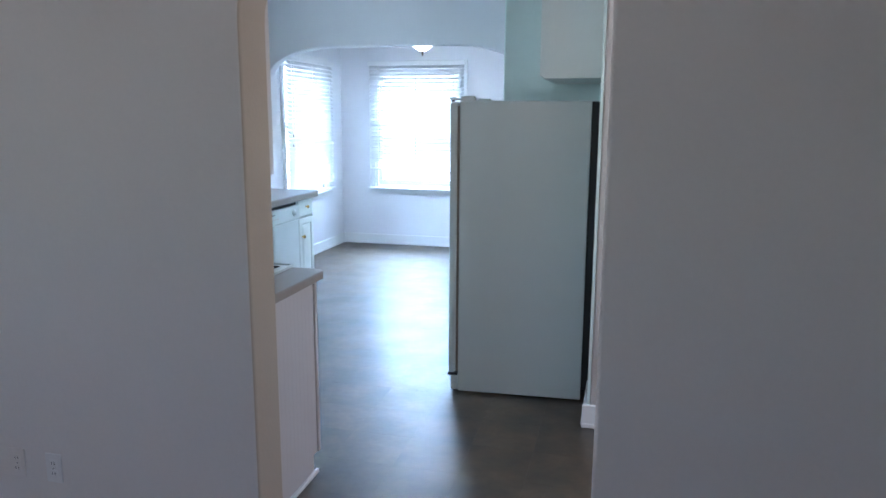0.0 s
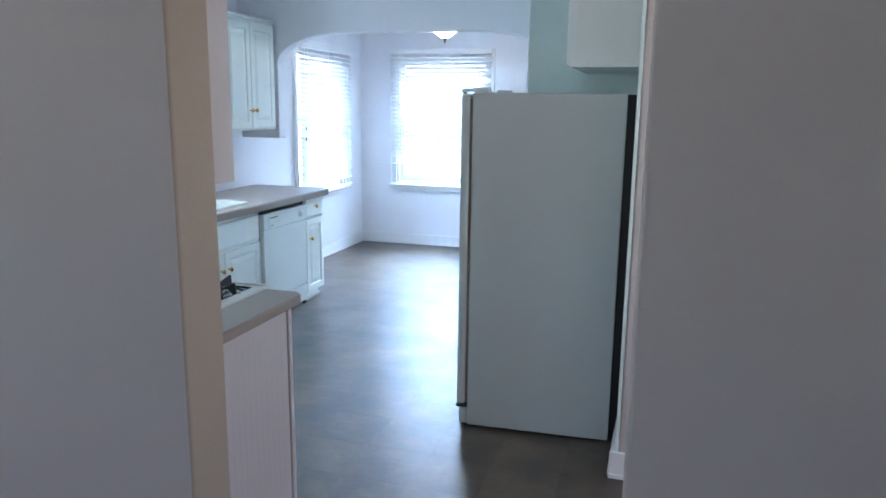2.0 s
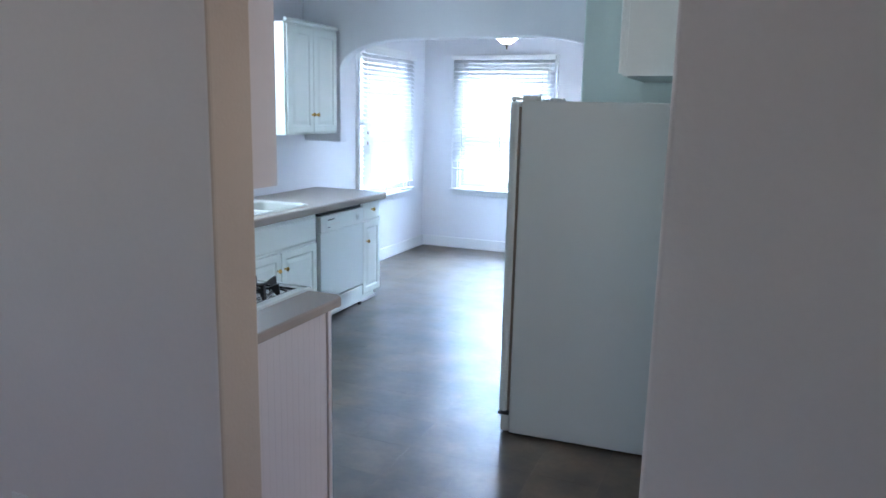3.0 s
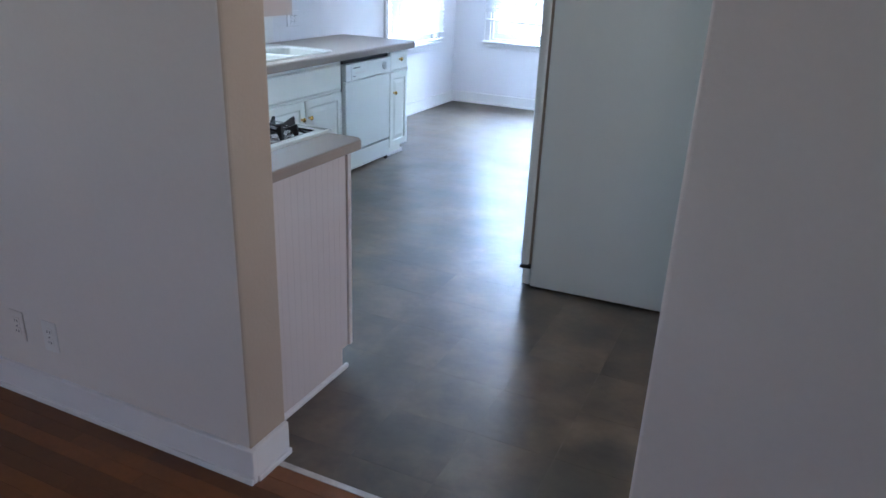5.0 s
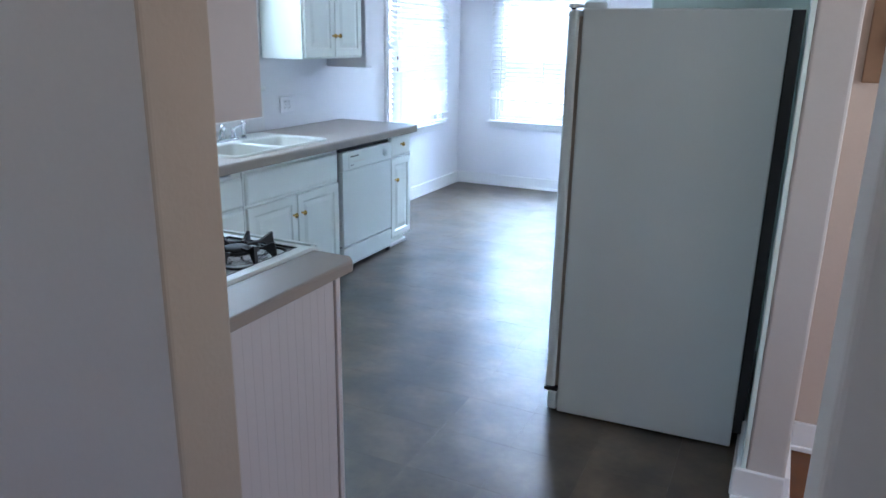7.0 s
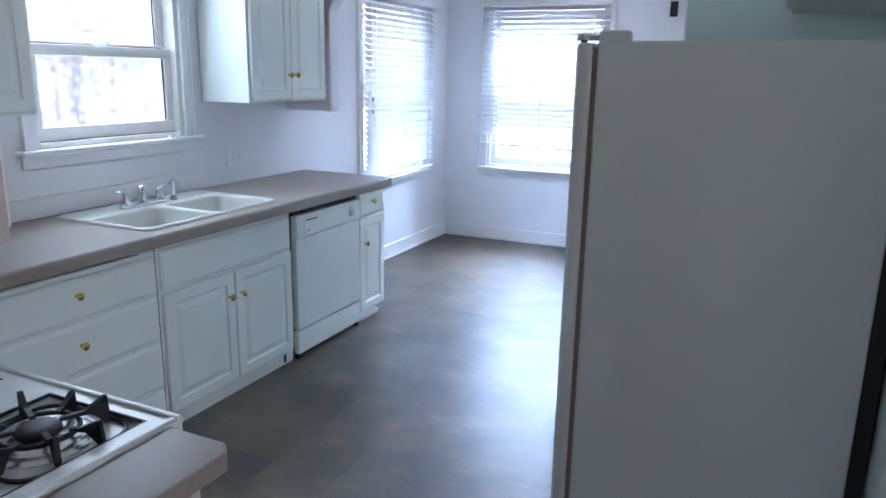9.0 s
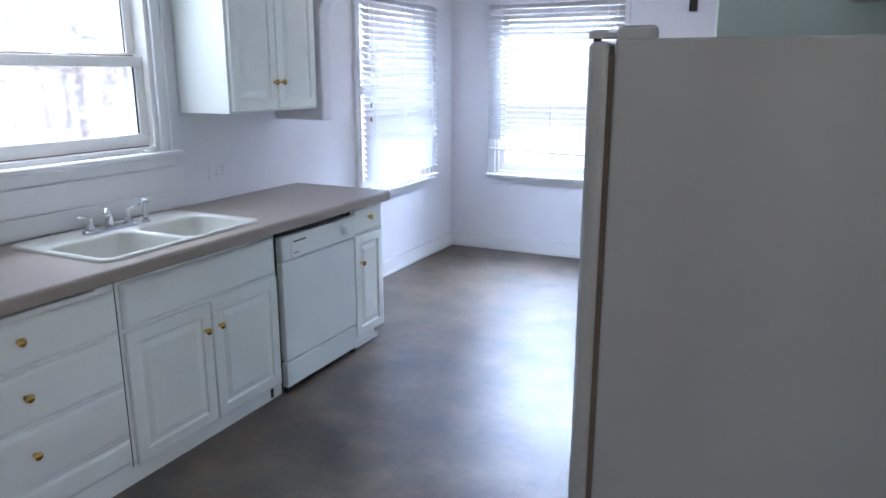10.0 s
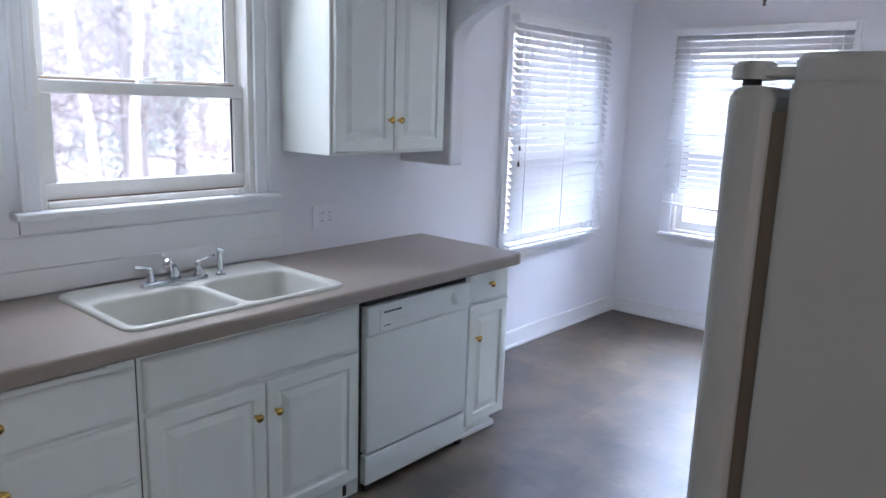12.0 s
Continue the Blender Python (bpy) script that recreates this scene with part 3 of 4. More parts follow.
fronted(c, "drawer", 5.835, 6.14, 0.695, 0.852, SLAB, ((5.98, 0.782),))
fronted(c, "door", 5.835, 6.14, 0.072, 0.685, DOOR, ((5.89, 0.522),))
part("end_panel", boxes((LEFT + 0.012, FACE, 6.1485, 6.154, 0.09, 0.868)), CABINET, c)
part("toe_end", boxes((FACE - 0.03, FACE + 0.004, 5.83, 6.09, 0.0, 0.03)), TRIM, c, "", 0.006)
c = thing("base_cabinet", (-2.7, 2.8, 0), "white corner cabinet beside the range", "cabinet", "base cabinets")
part("body", boxes((LEFT + 0.012, FACE, 2.34, 3.395, 0.09, 0.868), (LEFT + 0.012, FACE - 0.05, 2.34, 3.395, 0, 0.09)), CABINET, c)
part("filler", boxes((FACE, -2.09, 2.34, 2.86, 0.09, 0.868), (FACE, -2.09, 2.34, 2.80, 0, 0.09)), CABINET, c)

# worktop with a cut-out for the sink
SX0, SX1, SY0, SY1 = -3.245, -2.660, 4.205, 5.10
WF = -2.583


def worktop_rows(x0, x1, y0, y1):
    hx0, hx1, hy0, hy1 = SX0 + 0.02, SX1 - 0.02, SY0 + 0.02, SY1 - 0.02
    return ((x0, hx0, y0, y1, 0.868, 0.91), (hx1, x1, y0, y1, 0.868, 0.91), (hx0, hx1, y0, hy0, 0.868, 0.91), (hx0, hx1, hy1, y1, 0.868, 0.91))


wt = thing("worktop", (-2.9, 4.2, 0.868), "taupe laminate worktop along the window wall", "worktop")
for row in worktop_rows(LEFT + 0.010, WF - 0.03, 2.34, 6.14):
    part("slab", boxes(row), COUNTER, wt)
edge = [(WF - 0.03, 0.856), (WF - 0.004, 0.856), (WF, 0.861), (WF, 0.895), (WF - 0.003, 0.904), (WF - 0.010, 0.909), (WF - 0.03, 0.91)]
part("front_edge", prism([(x, z) for x, z in edge], "y", 2.90, 6.14), COUNTER, wt)
round_end = [(LEFT + 0.010, 6.14), (WF, 6.14)] + [(WF - 0.05 + 0.05 * math.cos(radians(a)), 6.155 + 0.05 * math.sin(radians(a))) for a in range(0, 91, 15)] + [(LEFT + 0.010, 6.205)]
part("end", prism(round_end, "z", 0.857, 0.91), COUNTER, wt, "", 0.006, 3)
part("return_top", boxes((WF - 0.03, -2.085, 2.34, 2.88, 0.868, 0.91)), COUNTER, wt, "", 0.004)

# ---- sink ----


def rrect(x0, x1, y0, y1, r, z, n=6):
    pts = []
    for cx, cy, a in ((x1 - r, y1 - r, 0), (x0 + r, y1 - r, 90), (x0 + r, y0 + r, 180), (x1 - r, y0 + r, 270)):
        for k in range(n):
            t = radians(a + 90 * k / (n - 1))
            pts.append((cx + r * math.cos(t), cy + r * math.sin(t), z))
    return pts


def loft(loops, cap=True, smooth=True):
    bm = bmesh.new()
    vs = [[bm.verts.new(p) for p in lp] for lp in loops]
    for a, b in zip(vs, vs[1:]):
        for i in range(len(a)):
            j = (i + 1) % len(a)
            bm.faces.new((a[i], a[j], b[j], b[i]))
    if cap:
        bm.faces.new(vs[-1])
    for f in bm.faces:
        f.smooth = smooth
    return bm


sk = thing("kitchen_sink", (-2.95, 4.652, 0.91), "white enamelled double-bowl sink set in the worktop", "sink")
rx0, rx1, ry0, ry1 = -3.066, -2.684, 4.228, 5.076
part("rim", loft([rrect(SX0, SX1, SY0, SY1, 0.055, 0.9105), rrect(SX0 + 0.002, SX1 - 0.002, SY0 + 0.002, SY1 - 0.002, 0.054, 0.918), rrect(SX0 + 0.009, SX1 - 0.009, SY0 + 0.009, SY1 - 0.009, 0.05, 0.923),
                  rrect(SX0 + 0.018, SX1 - 0.018, SY0 + 0.018, SY1 - 0.018, 0.045, 0.9225), rrect(rx0, rx1, ry0, ry1, 0.002, 0.9205)], False), SINK, sk)
mid = 4.655
for y0, y1 in ((ry0, mid), (mid, ry1)):
    def bowl_loop(d, r, z):
        return rrect(rx0 + d, rx1 - d, y0 + d, y1 - d, r, z)
    part("bowl", loft([bowl_loop(0, 0.002, 0.9205), bowl_loop(0.009, 0.045, 0.9195), bowl_loop(0.014, 0.05, 0.915), bowl_loop(0.017, 0.05, 0.905), bowl_loop(0.026, 0.055, 0.765), bowl_loop(0.042, 0.06, 0.744), bowl_loop(0.08, 0.06, 0.738)]), SINK, sk)
    part("drain", lathe(((0.042, 0), (0.042, 0.003), (0.034, 0.004), (0.03, 0.002)), pose((rx0 + rx1) / 2, (y0 + y1) / 2, 0.7385), 20), CHROME, sk, "chrome drain strainer")

fx, fz, fy = -3.12, 0.922, 4.61
fa = thing("kitchen_faucet", (fx, fy, fz), "chrome two-handle kitchen faucet on the sink", "faucet")
part("base_plate", loft([rrect(fx - 0.028, fx + 0.028, fy - 0.138, fy + 0.138, 0.027, fz), rrect(fx - 0.028, fx + 0.028, fy - 0.138, fy + 0.138, 0.027, fz + 0.008), rrect(fx - 0.022, fx + 0.022, fy - 0.132, fy + 0.132, 0.021, fz + 0.016)]), CHROME, fa)
sdx, sdy = 0.72, -0.69
part("spout", tube([(fx + sdx * r, fy + sdy * r, fz + z) for r, z in ((0.0, 0.012), (0.002, 0.04), (0.015, 0.062), (0.045, 0.084), (0.075, 0.097), (0.088, 0.098), (0.094, 0.090), (0.095, 0.078))], [0.020, 0.018, 0.0165, 0.0145, 0.0145, 0.016, 0.0165, 0.016], 14), CHROME, fa)
for s in (-1, 1):
    hy = fy + 0.1 * s
    h = part("handle", lathe(((0.021, 0), (0.020, 0.012), (0.013, 0.026), (0.012, 0.048), (0.015, 0.054), (0.008, 0.062)), pose(fx, hy, fz + 0.012), 16), CHROME, fa)
    part("lever", tube([(fx, hy, fz + 0.062), (fx + 0.003, hy + 0.012 * s, fz + 0.073), (fx + 0.008, hy + 0.032 * s, fz + 0.080), (fx + 0.012, hy + 0.064 * s, fz + 0.086)], [0.008, 0.0075, 0.006, 0.007], 10), CHROME, h)
sp = thing("sink_sprayer", (fx, 4.808, fz), "chrome side sprayer standing beside the faucet", "sprayer")
part("collar", lathe(((0.021, 0), (0.021, 0.006), (0.015, 0.012)), pose(fx, 4.808, fz), 16), CHROME, sp)
part("head", lathe(((0.012, 0.012), (0.013, 0.03), (0.0115, 0.075), (0.014, 0.088), (0.0145, 0.105), (0.009, 0.112)), pose(fx, 4.808, fz), 16), CHROME, sp)
part("nozzle", tube([(fx, 4.808, fz + 0.098), (fx + 0.022, 4.808, fz + 0.101)], [0.011, 0.009]), CHROME, sp)

# ---- dishwasher ----
DF = -2.612
dw = thing("dishwasher", (-2.9, 5.48, 0), "white built-in dishwasher with a control panel", "dishwasher")
part("tub", boxes((LEFT + 0.03, DF - 0.045, 5.155, 5.81, 0.05, 0.855)), DARK, dw)
part("door", boxes((DF - 0.04, DF, 5.158, 5.806, 0.174, 0.694)), APPLIANCE, dw, "", 0.006)
# Dark filler painting the shade between sink cabinet and dishwasher.
part("side_gap_shade", boxes((FACE - 0.03, FACE - 0.002, 5.1425, 5.1575, 0.03, 0.855)), DARK, dw, "dark strip filling the gap beside the door as its shade")
cp = part("control_panel", boxes((DF - 0.045, DF + 0.004, 5.158, 5.806, 0.695, 0.820)), APPLIANCE, dw, "", 0.008, 3)
part("console", boxes((DF + 0.0035, DF + 0.0075, 5.225, 5.775, 0.706, 0.800)), APPLIANCE, cp, "", 0.003)
for k in range(5):
    part("vent_slot", boxes((DF + 0.007, DF + 0.0085, 5.245 + 0.021 * k, 5.262 + 0.021 * k, 0.781, 0.789)), BLACK, cp, "black vent slot")
part("dial", lathe(((0.031, 0), (0.030, 0.006), (0.021, 0.008), (0.019, 0.020), (0.012, 0.022)), facing("+x", DF + 0.007, 5.70, 0.762), 22), APPLIANCE, cp)
GREY = material("grey_print", (0.30, 0.31, 0.33), 0.6)
part("printed_mark", boxes((DF + 0.007, DF + 0.0082, 5.245, 5.283, 0.724, 0.730)), GREY, cp, "dark grey printed mark")
for k in range(4):
    part("push_button", boxes((DF + 0.007, DF + 0.0095, 5.29 + 0.034 * k, 5.318 + 0.034 * k, 0.742, 0.752)), PLASTIC, cp, "", 0.001)
part("access_panel", boxes((DF - 0.04, DF - 0.002, 5.158, 5.806, 0.030, 0.163)), APPLIANCE, dw, "", 0.005)
# Dark filler painting the shade between control panel and worktop.
part("top_gap_shade", boxes((DF - 0.05, DF - 0.024, 5.158, 5.806, 0.8195, 0.8555)), DARK, dw, "dark strip put in as the shade under the worktop")
part("foot", boxes((DF - 0.03, DF - 0.012, 5.16, 5.19, 0, 0.036)), DARK, dw)
part("foot", boxes((DF - 0.03, DF - 0.012, 5.77, 5.80, 0, 0.036)), DARK, dw)

# ---- wall cabinets ----


def wall_cabinet(m, width, height, depth, doors, label, knob_at, crown=True):
    """m stands at the lower corner of the face; u along it, v up, w out."""
    c = thing("wall_cabinet", m @ Vector((width / 2, 0, -depth / 2)), label, "cabinet", "wall cabinets")

    def piece(n, rows, bevel=0.0):
        bm = boxes(*rows)
        bmesh.ops.transform(bm, matrix=m, verts=bm.verts)
        return part(n, bm, CABINET, c, "", bevel)

    for n, row in (("side_panel", (0, 0.018, 0, height, -depth, -0.019)), ("side_panel", (width - 0.018, width, 0, height, -depth, -0.019)), ("bottom_panel", (0.018, width - 0.018, 0.018, 0.036, -depth, -0.019)),
                   ("top_panel", (0.018, width - 0.018, height - 0.018, height, -depth, -0.019)), ("back_panel", (0.018, width - 0.018, 0.036, height - 0.018, -depth, -depth + 0.008))):
        piece(n, (row,))
    piece("face_frame", ((0, 0.035, 0, height, -0.019, 0), (width - 0.035, width, 0, height, -0.019, 0), (0.035, width - 0.035, 0, 0.035, -0.019, 0), (0.035, width - 0.035, height - 0.04, height, -0.019, 0)), 0.0015)
    w = (width - 0.03) / doors
    for i in range(doors):
        d = part("door", front(m @ Matrix.Translation((0.015 + w * i + 0.002, 0.012, 0.0195)), w - 0.004, height - 0.03, DOOR), CABINET, c)
        for k, ku, kv in knob_at:
            if k == i:
                knob(m @ Matrix.Translation((ku, kv, 0.0195)), d)
    if crown:
        bm = prism([(0.0, height), (0.022, height), (0.03, height + 0.012), (0.012, height + 0.03), (0.0, height + 0.03)], "x", 0, width)
        for v in bm.verts:
            v.co = (v.co.x, v.co.z, v.co.y)
        bmesh.ops.transform(bm, matrix=m, verts=bm.verts)
        bmesh.ops.recalc_face_normals(bm, faces=bm.faces)
        part("crown", bm, CABINET, c)
    return c


wall_cabinet(facing("+x", -2.976, 5.262, 1.402), 0.735, 0.83, 0.335, 2, "white two-door wall cabinet with brass knobs", ((0, 0.337, 0.153), (1, 0.398, 0.153)))
wall_cabinet(facing("+x", -2.976, 3.25, 1.392), 0.75, 0.84, 0.335, 2, "white wall cabinet beside the sink window", ((0, 0.345, 0.115), (1, 0.405, 0.115)))
wall_cabinet(facing("+y", -1.205, 2.653, 1.357), 1.73, 0.85, 0.334, 4, "white wall cabinets above the range, seen end-on", ((0, 0.40, 0.1), (1, 0.47, 0.1), (2, 1.27, 0.1), (3, 1.34, 0.1)))
rc = bpy.data.objects["wall_cabinet.002"]
# Thin added skin that paints the warm shade onto the cabinet's end.
part("end_panel", boxes((-1.205, -1.201, 2.32, 2.652, 1.357, 2.207)), PANEL, rc, "white end panel with its warm shade in the colour")
c = wall_cabinet(facing("-x", -0.316, 4.765, 1.787), 0.725, 0.81, 0.318, 2, "white wall cabinet above the refrigerator", ((0, 0.35, 0.08), (1, 0.42, 0.08)), False)
part("bottom_board", boxes((-0.30, 0.0, 4.05, 4.765, 1.790, 1.802)), CABINET, c)

# ---- peninsula and range ----
pn = thing("peninsula_cabinet", (-1.23, 2.55, 0), "white panelled cabinet end beside the opening", "cabinet")
part("body", boxes((-1.302, -1.158, 2.327, 2.89, 0.09, 0.875), (-1.302, -1.158, 2.327, 2.83, 0.0, 0.09)), CABINET, pn)
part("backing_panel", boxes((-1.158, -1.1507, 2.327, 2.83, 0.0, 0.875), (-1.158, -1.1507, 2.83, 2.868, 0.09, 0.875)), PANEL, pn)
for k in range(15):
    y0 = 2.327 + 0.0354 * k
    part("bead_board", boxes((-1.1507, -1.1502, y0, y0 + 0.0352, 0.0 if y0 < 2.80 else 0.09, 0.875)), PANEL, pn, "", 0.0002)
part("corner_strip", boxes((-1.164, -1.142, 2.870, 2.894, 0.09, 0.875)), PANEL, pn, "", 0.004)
part("shoe_strip", boxes((-1.150, -1.134, 2.327, 2.852, 0.0, 0.022)), TRIM, pn, "", 0.006, 3)
pt = thing("worktop", (-1.23, 2.6, 0.876), "short taupe laminate top with a clipped corner", "worktop")
part("edge_band", boxes((-1.1362, -1.1348, 2.327, 2.950, 0.876, 0.903)), COUNTER, pt, "", 0.0006)
part("top", prism([(-1.302, 2.327), (-1.136, 2.327), (-1.136, 2.956), (-1.166, 2.988), (-1.302, 2.988)], "z", 0.872, 0.91), COUNTER, pt, "", 0.007, 3)

rg = thing("gas_range", (-1.69, 2.64, 0), "white gas range with black iron grates", "range")
RX0, RX1, RY0, RY1, RZ = -2.082, -1.306, 2.34, 3.02, 0.912
part("body", boxes((RX0 + 0.004, RX1 - 0.004, RY0, RY1 - 0.045, 0.03, 0.872)), APPLIANCE, rg, "", 0.004)
part("oven_door", boxes((RX0 + 0.01, RX1 - 0.01, RY1 - 0.044, RY1 - 0.01, 0.22, 0.75)), APPLIANCE, rg, "", 0.006)
part("drawer", boxes((RX0 + 0.01, RX1 - 0.01, RY1 - 0.044, RY1 - 0.01, 0.05, 0.21)), APPLIANCE, rg, "", 0.006)
part("handle", tube([(RX0 + 0.08, RY1 - 0.01, 0.71), (RX0 + 0.08, RY1 + 0.025, 0.715), (RX1 - 0.08, RY1 + 0.025, 0.715), (RX1 - 0.08, RY1 - 0.01, 0.71)], 0.01), APPLIANCE, rg)
cpn = part("control_panel", boxes((RX0 + 0.006, RX1 - 0.006, RY1 - 0.044, RY1 - 0.006, 0.755, 0.868)), APPLIANCE, rg, "", 0.006)
for k in range(5):
    part("burner_knob", lathe(((0.022, 0), (0.021, 0.012), (0.014, 0.016), (0.012, 0.026)), facing("+y", RX1 - 0.12 - 0.135 * k, RY1 - 0.006, 0.81), 18), BLACK, cpn, "black burner knob")
wells = ((-1.632, -1.356), (-2.058, -1.782))
wy0, wy1 = 2.42, 2.978


def plate_with_holes(xs, ys, holes, z0, z1):
    """One plate over the grid of xs and ys, left open at the cells in holes."""
    bm = bmesh.new()
    grid = [[[bm.verts.new((x, y, z)) for z in (z0, z1)] for y in ys] for x in xs]
    solid = {(i, j) for i in range(len(xs) - 1) for j in range(len(ys) - 1)} - set(holes)
    for i, j in solid:
        a, b, c, d = grid[i][j], grid[i + 1][j], grid[i + 1][j + 1], grid[i][j + 1]
        bm.faces.new((a[1], b[1], c[1], d[1]))
        bm.faces.new((d[0], c[0], b[0], a[0]))
        for (di, dj), (p, q) in (((0, -1), (a, b)), ((1, 0), (b, c)), ((0, 1), (c, d)), ((-1, 0), (d, a))):
            if (i + di, j + dj) not in solid:
                bm.faces.new((p[0], q[0], q[1], p[1]))
    return bm


part("cooktop", plate_with_holes((RX0, wells[1][0], wells[1][1], wells[0][0], wells[0][1], RX1), (RY0, wy0, wy1, RY1), ((1, 1), (3, 1)), 0.874, RZ), APPLIANCE, rg)
part("raised_rim", boxes((RX0, RX1, RY1 - 0.014, RY1, RZ - 0.001, RZ + 0.007), (RX0, RX0 + 0.014, RY0, RY1 - 0.014, RZ - 0.001, RZ + 0.007), (RX1 - 0.014, RX1, RY0, RY1 - 0.014, RZ - 0.001, RZ + 0.007)), APPLIANCE, rg, "", 0.004, 3)
part("back_guard", boxes((RX0, RX1, RY0, RY0 + 0.05, RZ, RZ + 0.09)), APPLIANCE, rg, "", 0.01, 3)
for wx0, wx1 in wells:
    tray = part("burner_tray", boxes((wx0, wx1, wy0, wy1, 0.894, 0.900)), APPLIANCE, rg)
    part("tray_gasket", boxes((wx0, wx0 + 0.004, wy0, wy1, RZ - 0.006, RZ + 0.001), (wx1 - 0.004, wx1, wy0, wy1, RZ - 0.006, RZ + 0.001), (wx0 + 0.004, wx1 - 0.004, wy0, wy0 + 0.004, RZ - 0.006, RZ + 0.001), (wx0 + 0.004, wx1 - 0.004, wy1 - 0.004, wy1, RZ - 0.006, RZ + 0.001)), BLACK, tray)
    cx = (wx0 + wx1) / 2 + 0.008
    for cy in (2.846, 2.565):
        bn = part("burner", lathe(((0.100, 0), (0.099, 0.004), (0.088, 0.002), (0.086, 0.005), (0.074, 0.002), (0.072, 0.005), (0.058, 0.002), (0.054, 0.007), (0.036, 0.009), (0.034, 0.022)), pose(cx, cy, 0.900), 28), BOWL, rg, "bright drip bowl and burner")
        part("burner_cap", lathe(((0.040, 0.018), (0.042, 0.024), (0.038, 0.030), (0.02, 0.033)), pose(cx, cy, 0.900), 24), BLACK, bn, "black iron burner cap")
        gr = part("grate", loft([rrect(cx - q, cx + q, cy - q, cy + q, 0.05, z) for q, z in ((0.117, 0.901), (0.122, 0.901), (0.123, 0.904), (0.122, 0.907), (0.117, 0.907), (0.116, 0.904), (0.117, 0.901))], False), BLACK, rg, "black iron pan grate")
        ring = [(cx + 0.070 * math.cos(2 * math.pi * k / 20), cy + 0.070 * math.sin(2 * math.pi * k / 20), 0.924) for k in range(21)]
        part("ring", tube(ring, 0.005, 8), BLACK, gr)
        for k in range(8):
            a = math.pi / 8 + math.pi / 4 * k
            d = Vector((math.cos(a), math.sin(a), 0))
            n = Vector((-d.y, d.x, 0)) * 0.005
            o = Vector((cx, cy, 0))
            outline = ((0.127, 0.901), (0.126, 0.912), (0.123, 0.958), (0.114, 0.955), (0.082, 0.938), (0.040, 0.936), (0.036, 0.929), (0.092, 0.929), (0.116, 0.901)) if k % 2 else ((0.124, 0.901), (0.124, 0.910), (0.120, 0.948), (0.112, 0.946), (0.080, 0.932), (0.062, 0.931), (0.060, 0.925), (0.092, 0.924), (0.114, 0.901))
            bm = bmesh.new()
            one = [bm.verts.new(o + d * r + n + Vector((0, 0, z))) for r, z in outline]
            two = [bm.verts.new(o + d * r - n + Vector((0, 0, z))) for r, z in outline]
            bm.faces.new(one)
            bm.faces.new(two[::-1])
            for i in range(len(one)):
                j = (i + 1) % len(one)
                bm.faces.new((one[i], one[j], two[j], two[i]))
            bmesh.ops.recalc_face_normals(bm, faces=bm.faces)
            part("finger", bm, BLACK, gr)
for k, (px, py) in enumerate(((RX0 + 0.05, RY0 + 0.05), (RX1 - 0.05, RY0 + 0.05), (RX0 + 0.05, RY1 - 0.08), (RX1 - 0.05, RY1 - 0.08))):
    part("foot", lathe(((0.018, 0), (0.018, 0.02), (0.01, 0.031)), pose(px, py, 0), 12), BLACK, rg)

# ---- refrigerator ----
fr = thing("refrigerator", (-0.752, 3.955, 0), "white upright refrigerator with a pebbled side", "refrigerator")
X, Y = -0.752, 3.955
D, W, H = 0.705, 0.725, 1.668
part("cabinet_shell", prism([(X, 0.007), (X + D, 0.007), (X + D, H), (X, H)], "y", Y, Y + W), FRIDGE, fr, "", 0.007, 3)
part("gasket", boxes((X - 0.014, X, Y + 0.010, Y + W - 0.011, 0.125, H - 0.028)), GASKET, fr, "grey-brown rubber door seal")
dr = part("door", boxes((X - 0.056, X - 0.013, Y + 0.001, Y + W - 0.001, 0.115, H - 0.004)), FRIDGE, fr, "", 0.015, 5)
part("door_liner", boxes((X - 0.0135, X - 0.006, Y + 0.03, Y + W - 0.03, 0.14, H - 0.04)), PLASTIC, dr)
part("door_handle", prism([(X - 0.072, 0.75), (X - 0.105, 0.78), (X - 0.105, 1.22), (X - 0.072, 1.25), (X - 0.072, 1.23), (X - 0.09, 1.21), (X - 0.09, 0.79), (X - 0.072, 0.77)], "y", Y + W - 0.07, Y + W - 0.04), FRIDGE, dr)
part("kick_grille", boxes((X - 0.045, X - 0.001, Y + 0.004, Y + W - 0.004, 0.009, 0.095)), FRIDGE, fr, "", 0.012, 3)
part("lower_hinge", boxes((X - 0.06, X - 0.004, Y + 0.006, Y + 0.05, 0.098, 0.112)), BLACK, fr, "black lower hinge")
for y0 in (Y + 0.01, Y + W - 0.075):
    hg = part("hinge_cover", loft([rrect(X - 0.002, X + 0.078, y0, y0 + 0.062, 0.018, H - 0.001), rrect(X - 0.002, X + 0.078, y0, y0 + 0.062, 0.018, H + 0.019), rrect(X + 0.003, X + 0.073, y0 + 0.005, y0 + 0.057, 0.014, H + 0.026)]), FRIDGE, fr)
    part("cap", loft([rrect(X - 0.062, X - 0.022, y0 + 0.006, y0 + 0.054, 0.02, H + 0.002), rrect(X - 0.062, X - 0.022, y0 + 0.006, y0 + 0.054, 0.02, H + 0.014), rrect(X - 0.056, X - 0.026, y0 + 0.011, y0 + 0.049, 0.016, H + 0.019)]), FRIDGE, hg)
    part("link", boxes((X - 0.03, X + 0.004, y0 + 0.012, y0 + 0.05, H + 0.003, H + 0.014)), FRIDGE, hg, "", 0.003)
    part("pin", lathe(((0.009, 0), (0.009, 0.010)), pose(X - 0.044, y0 + 0.03, H - 0.005), 12), BLACK, hg, "black hinge pin")
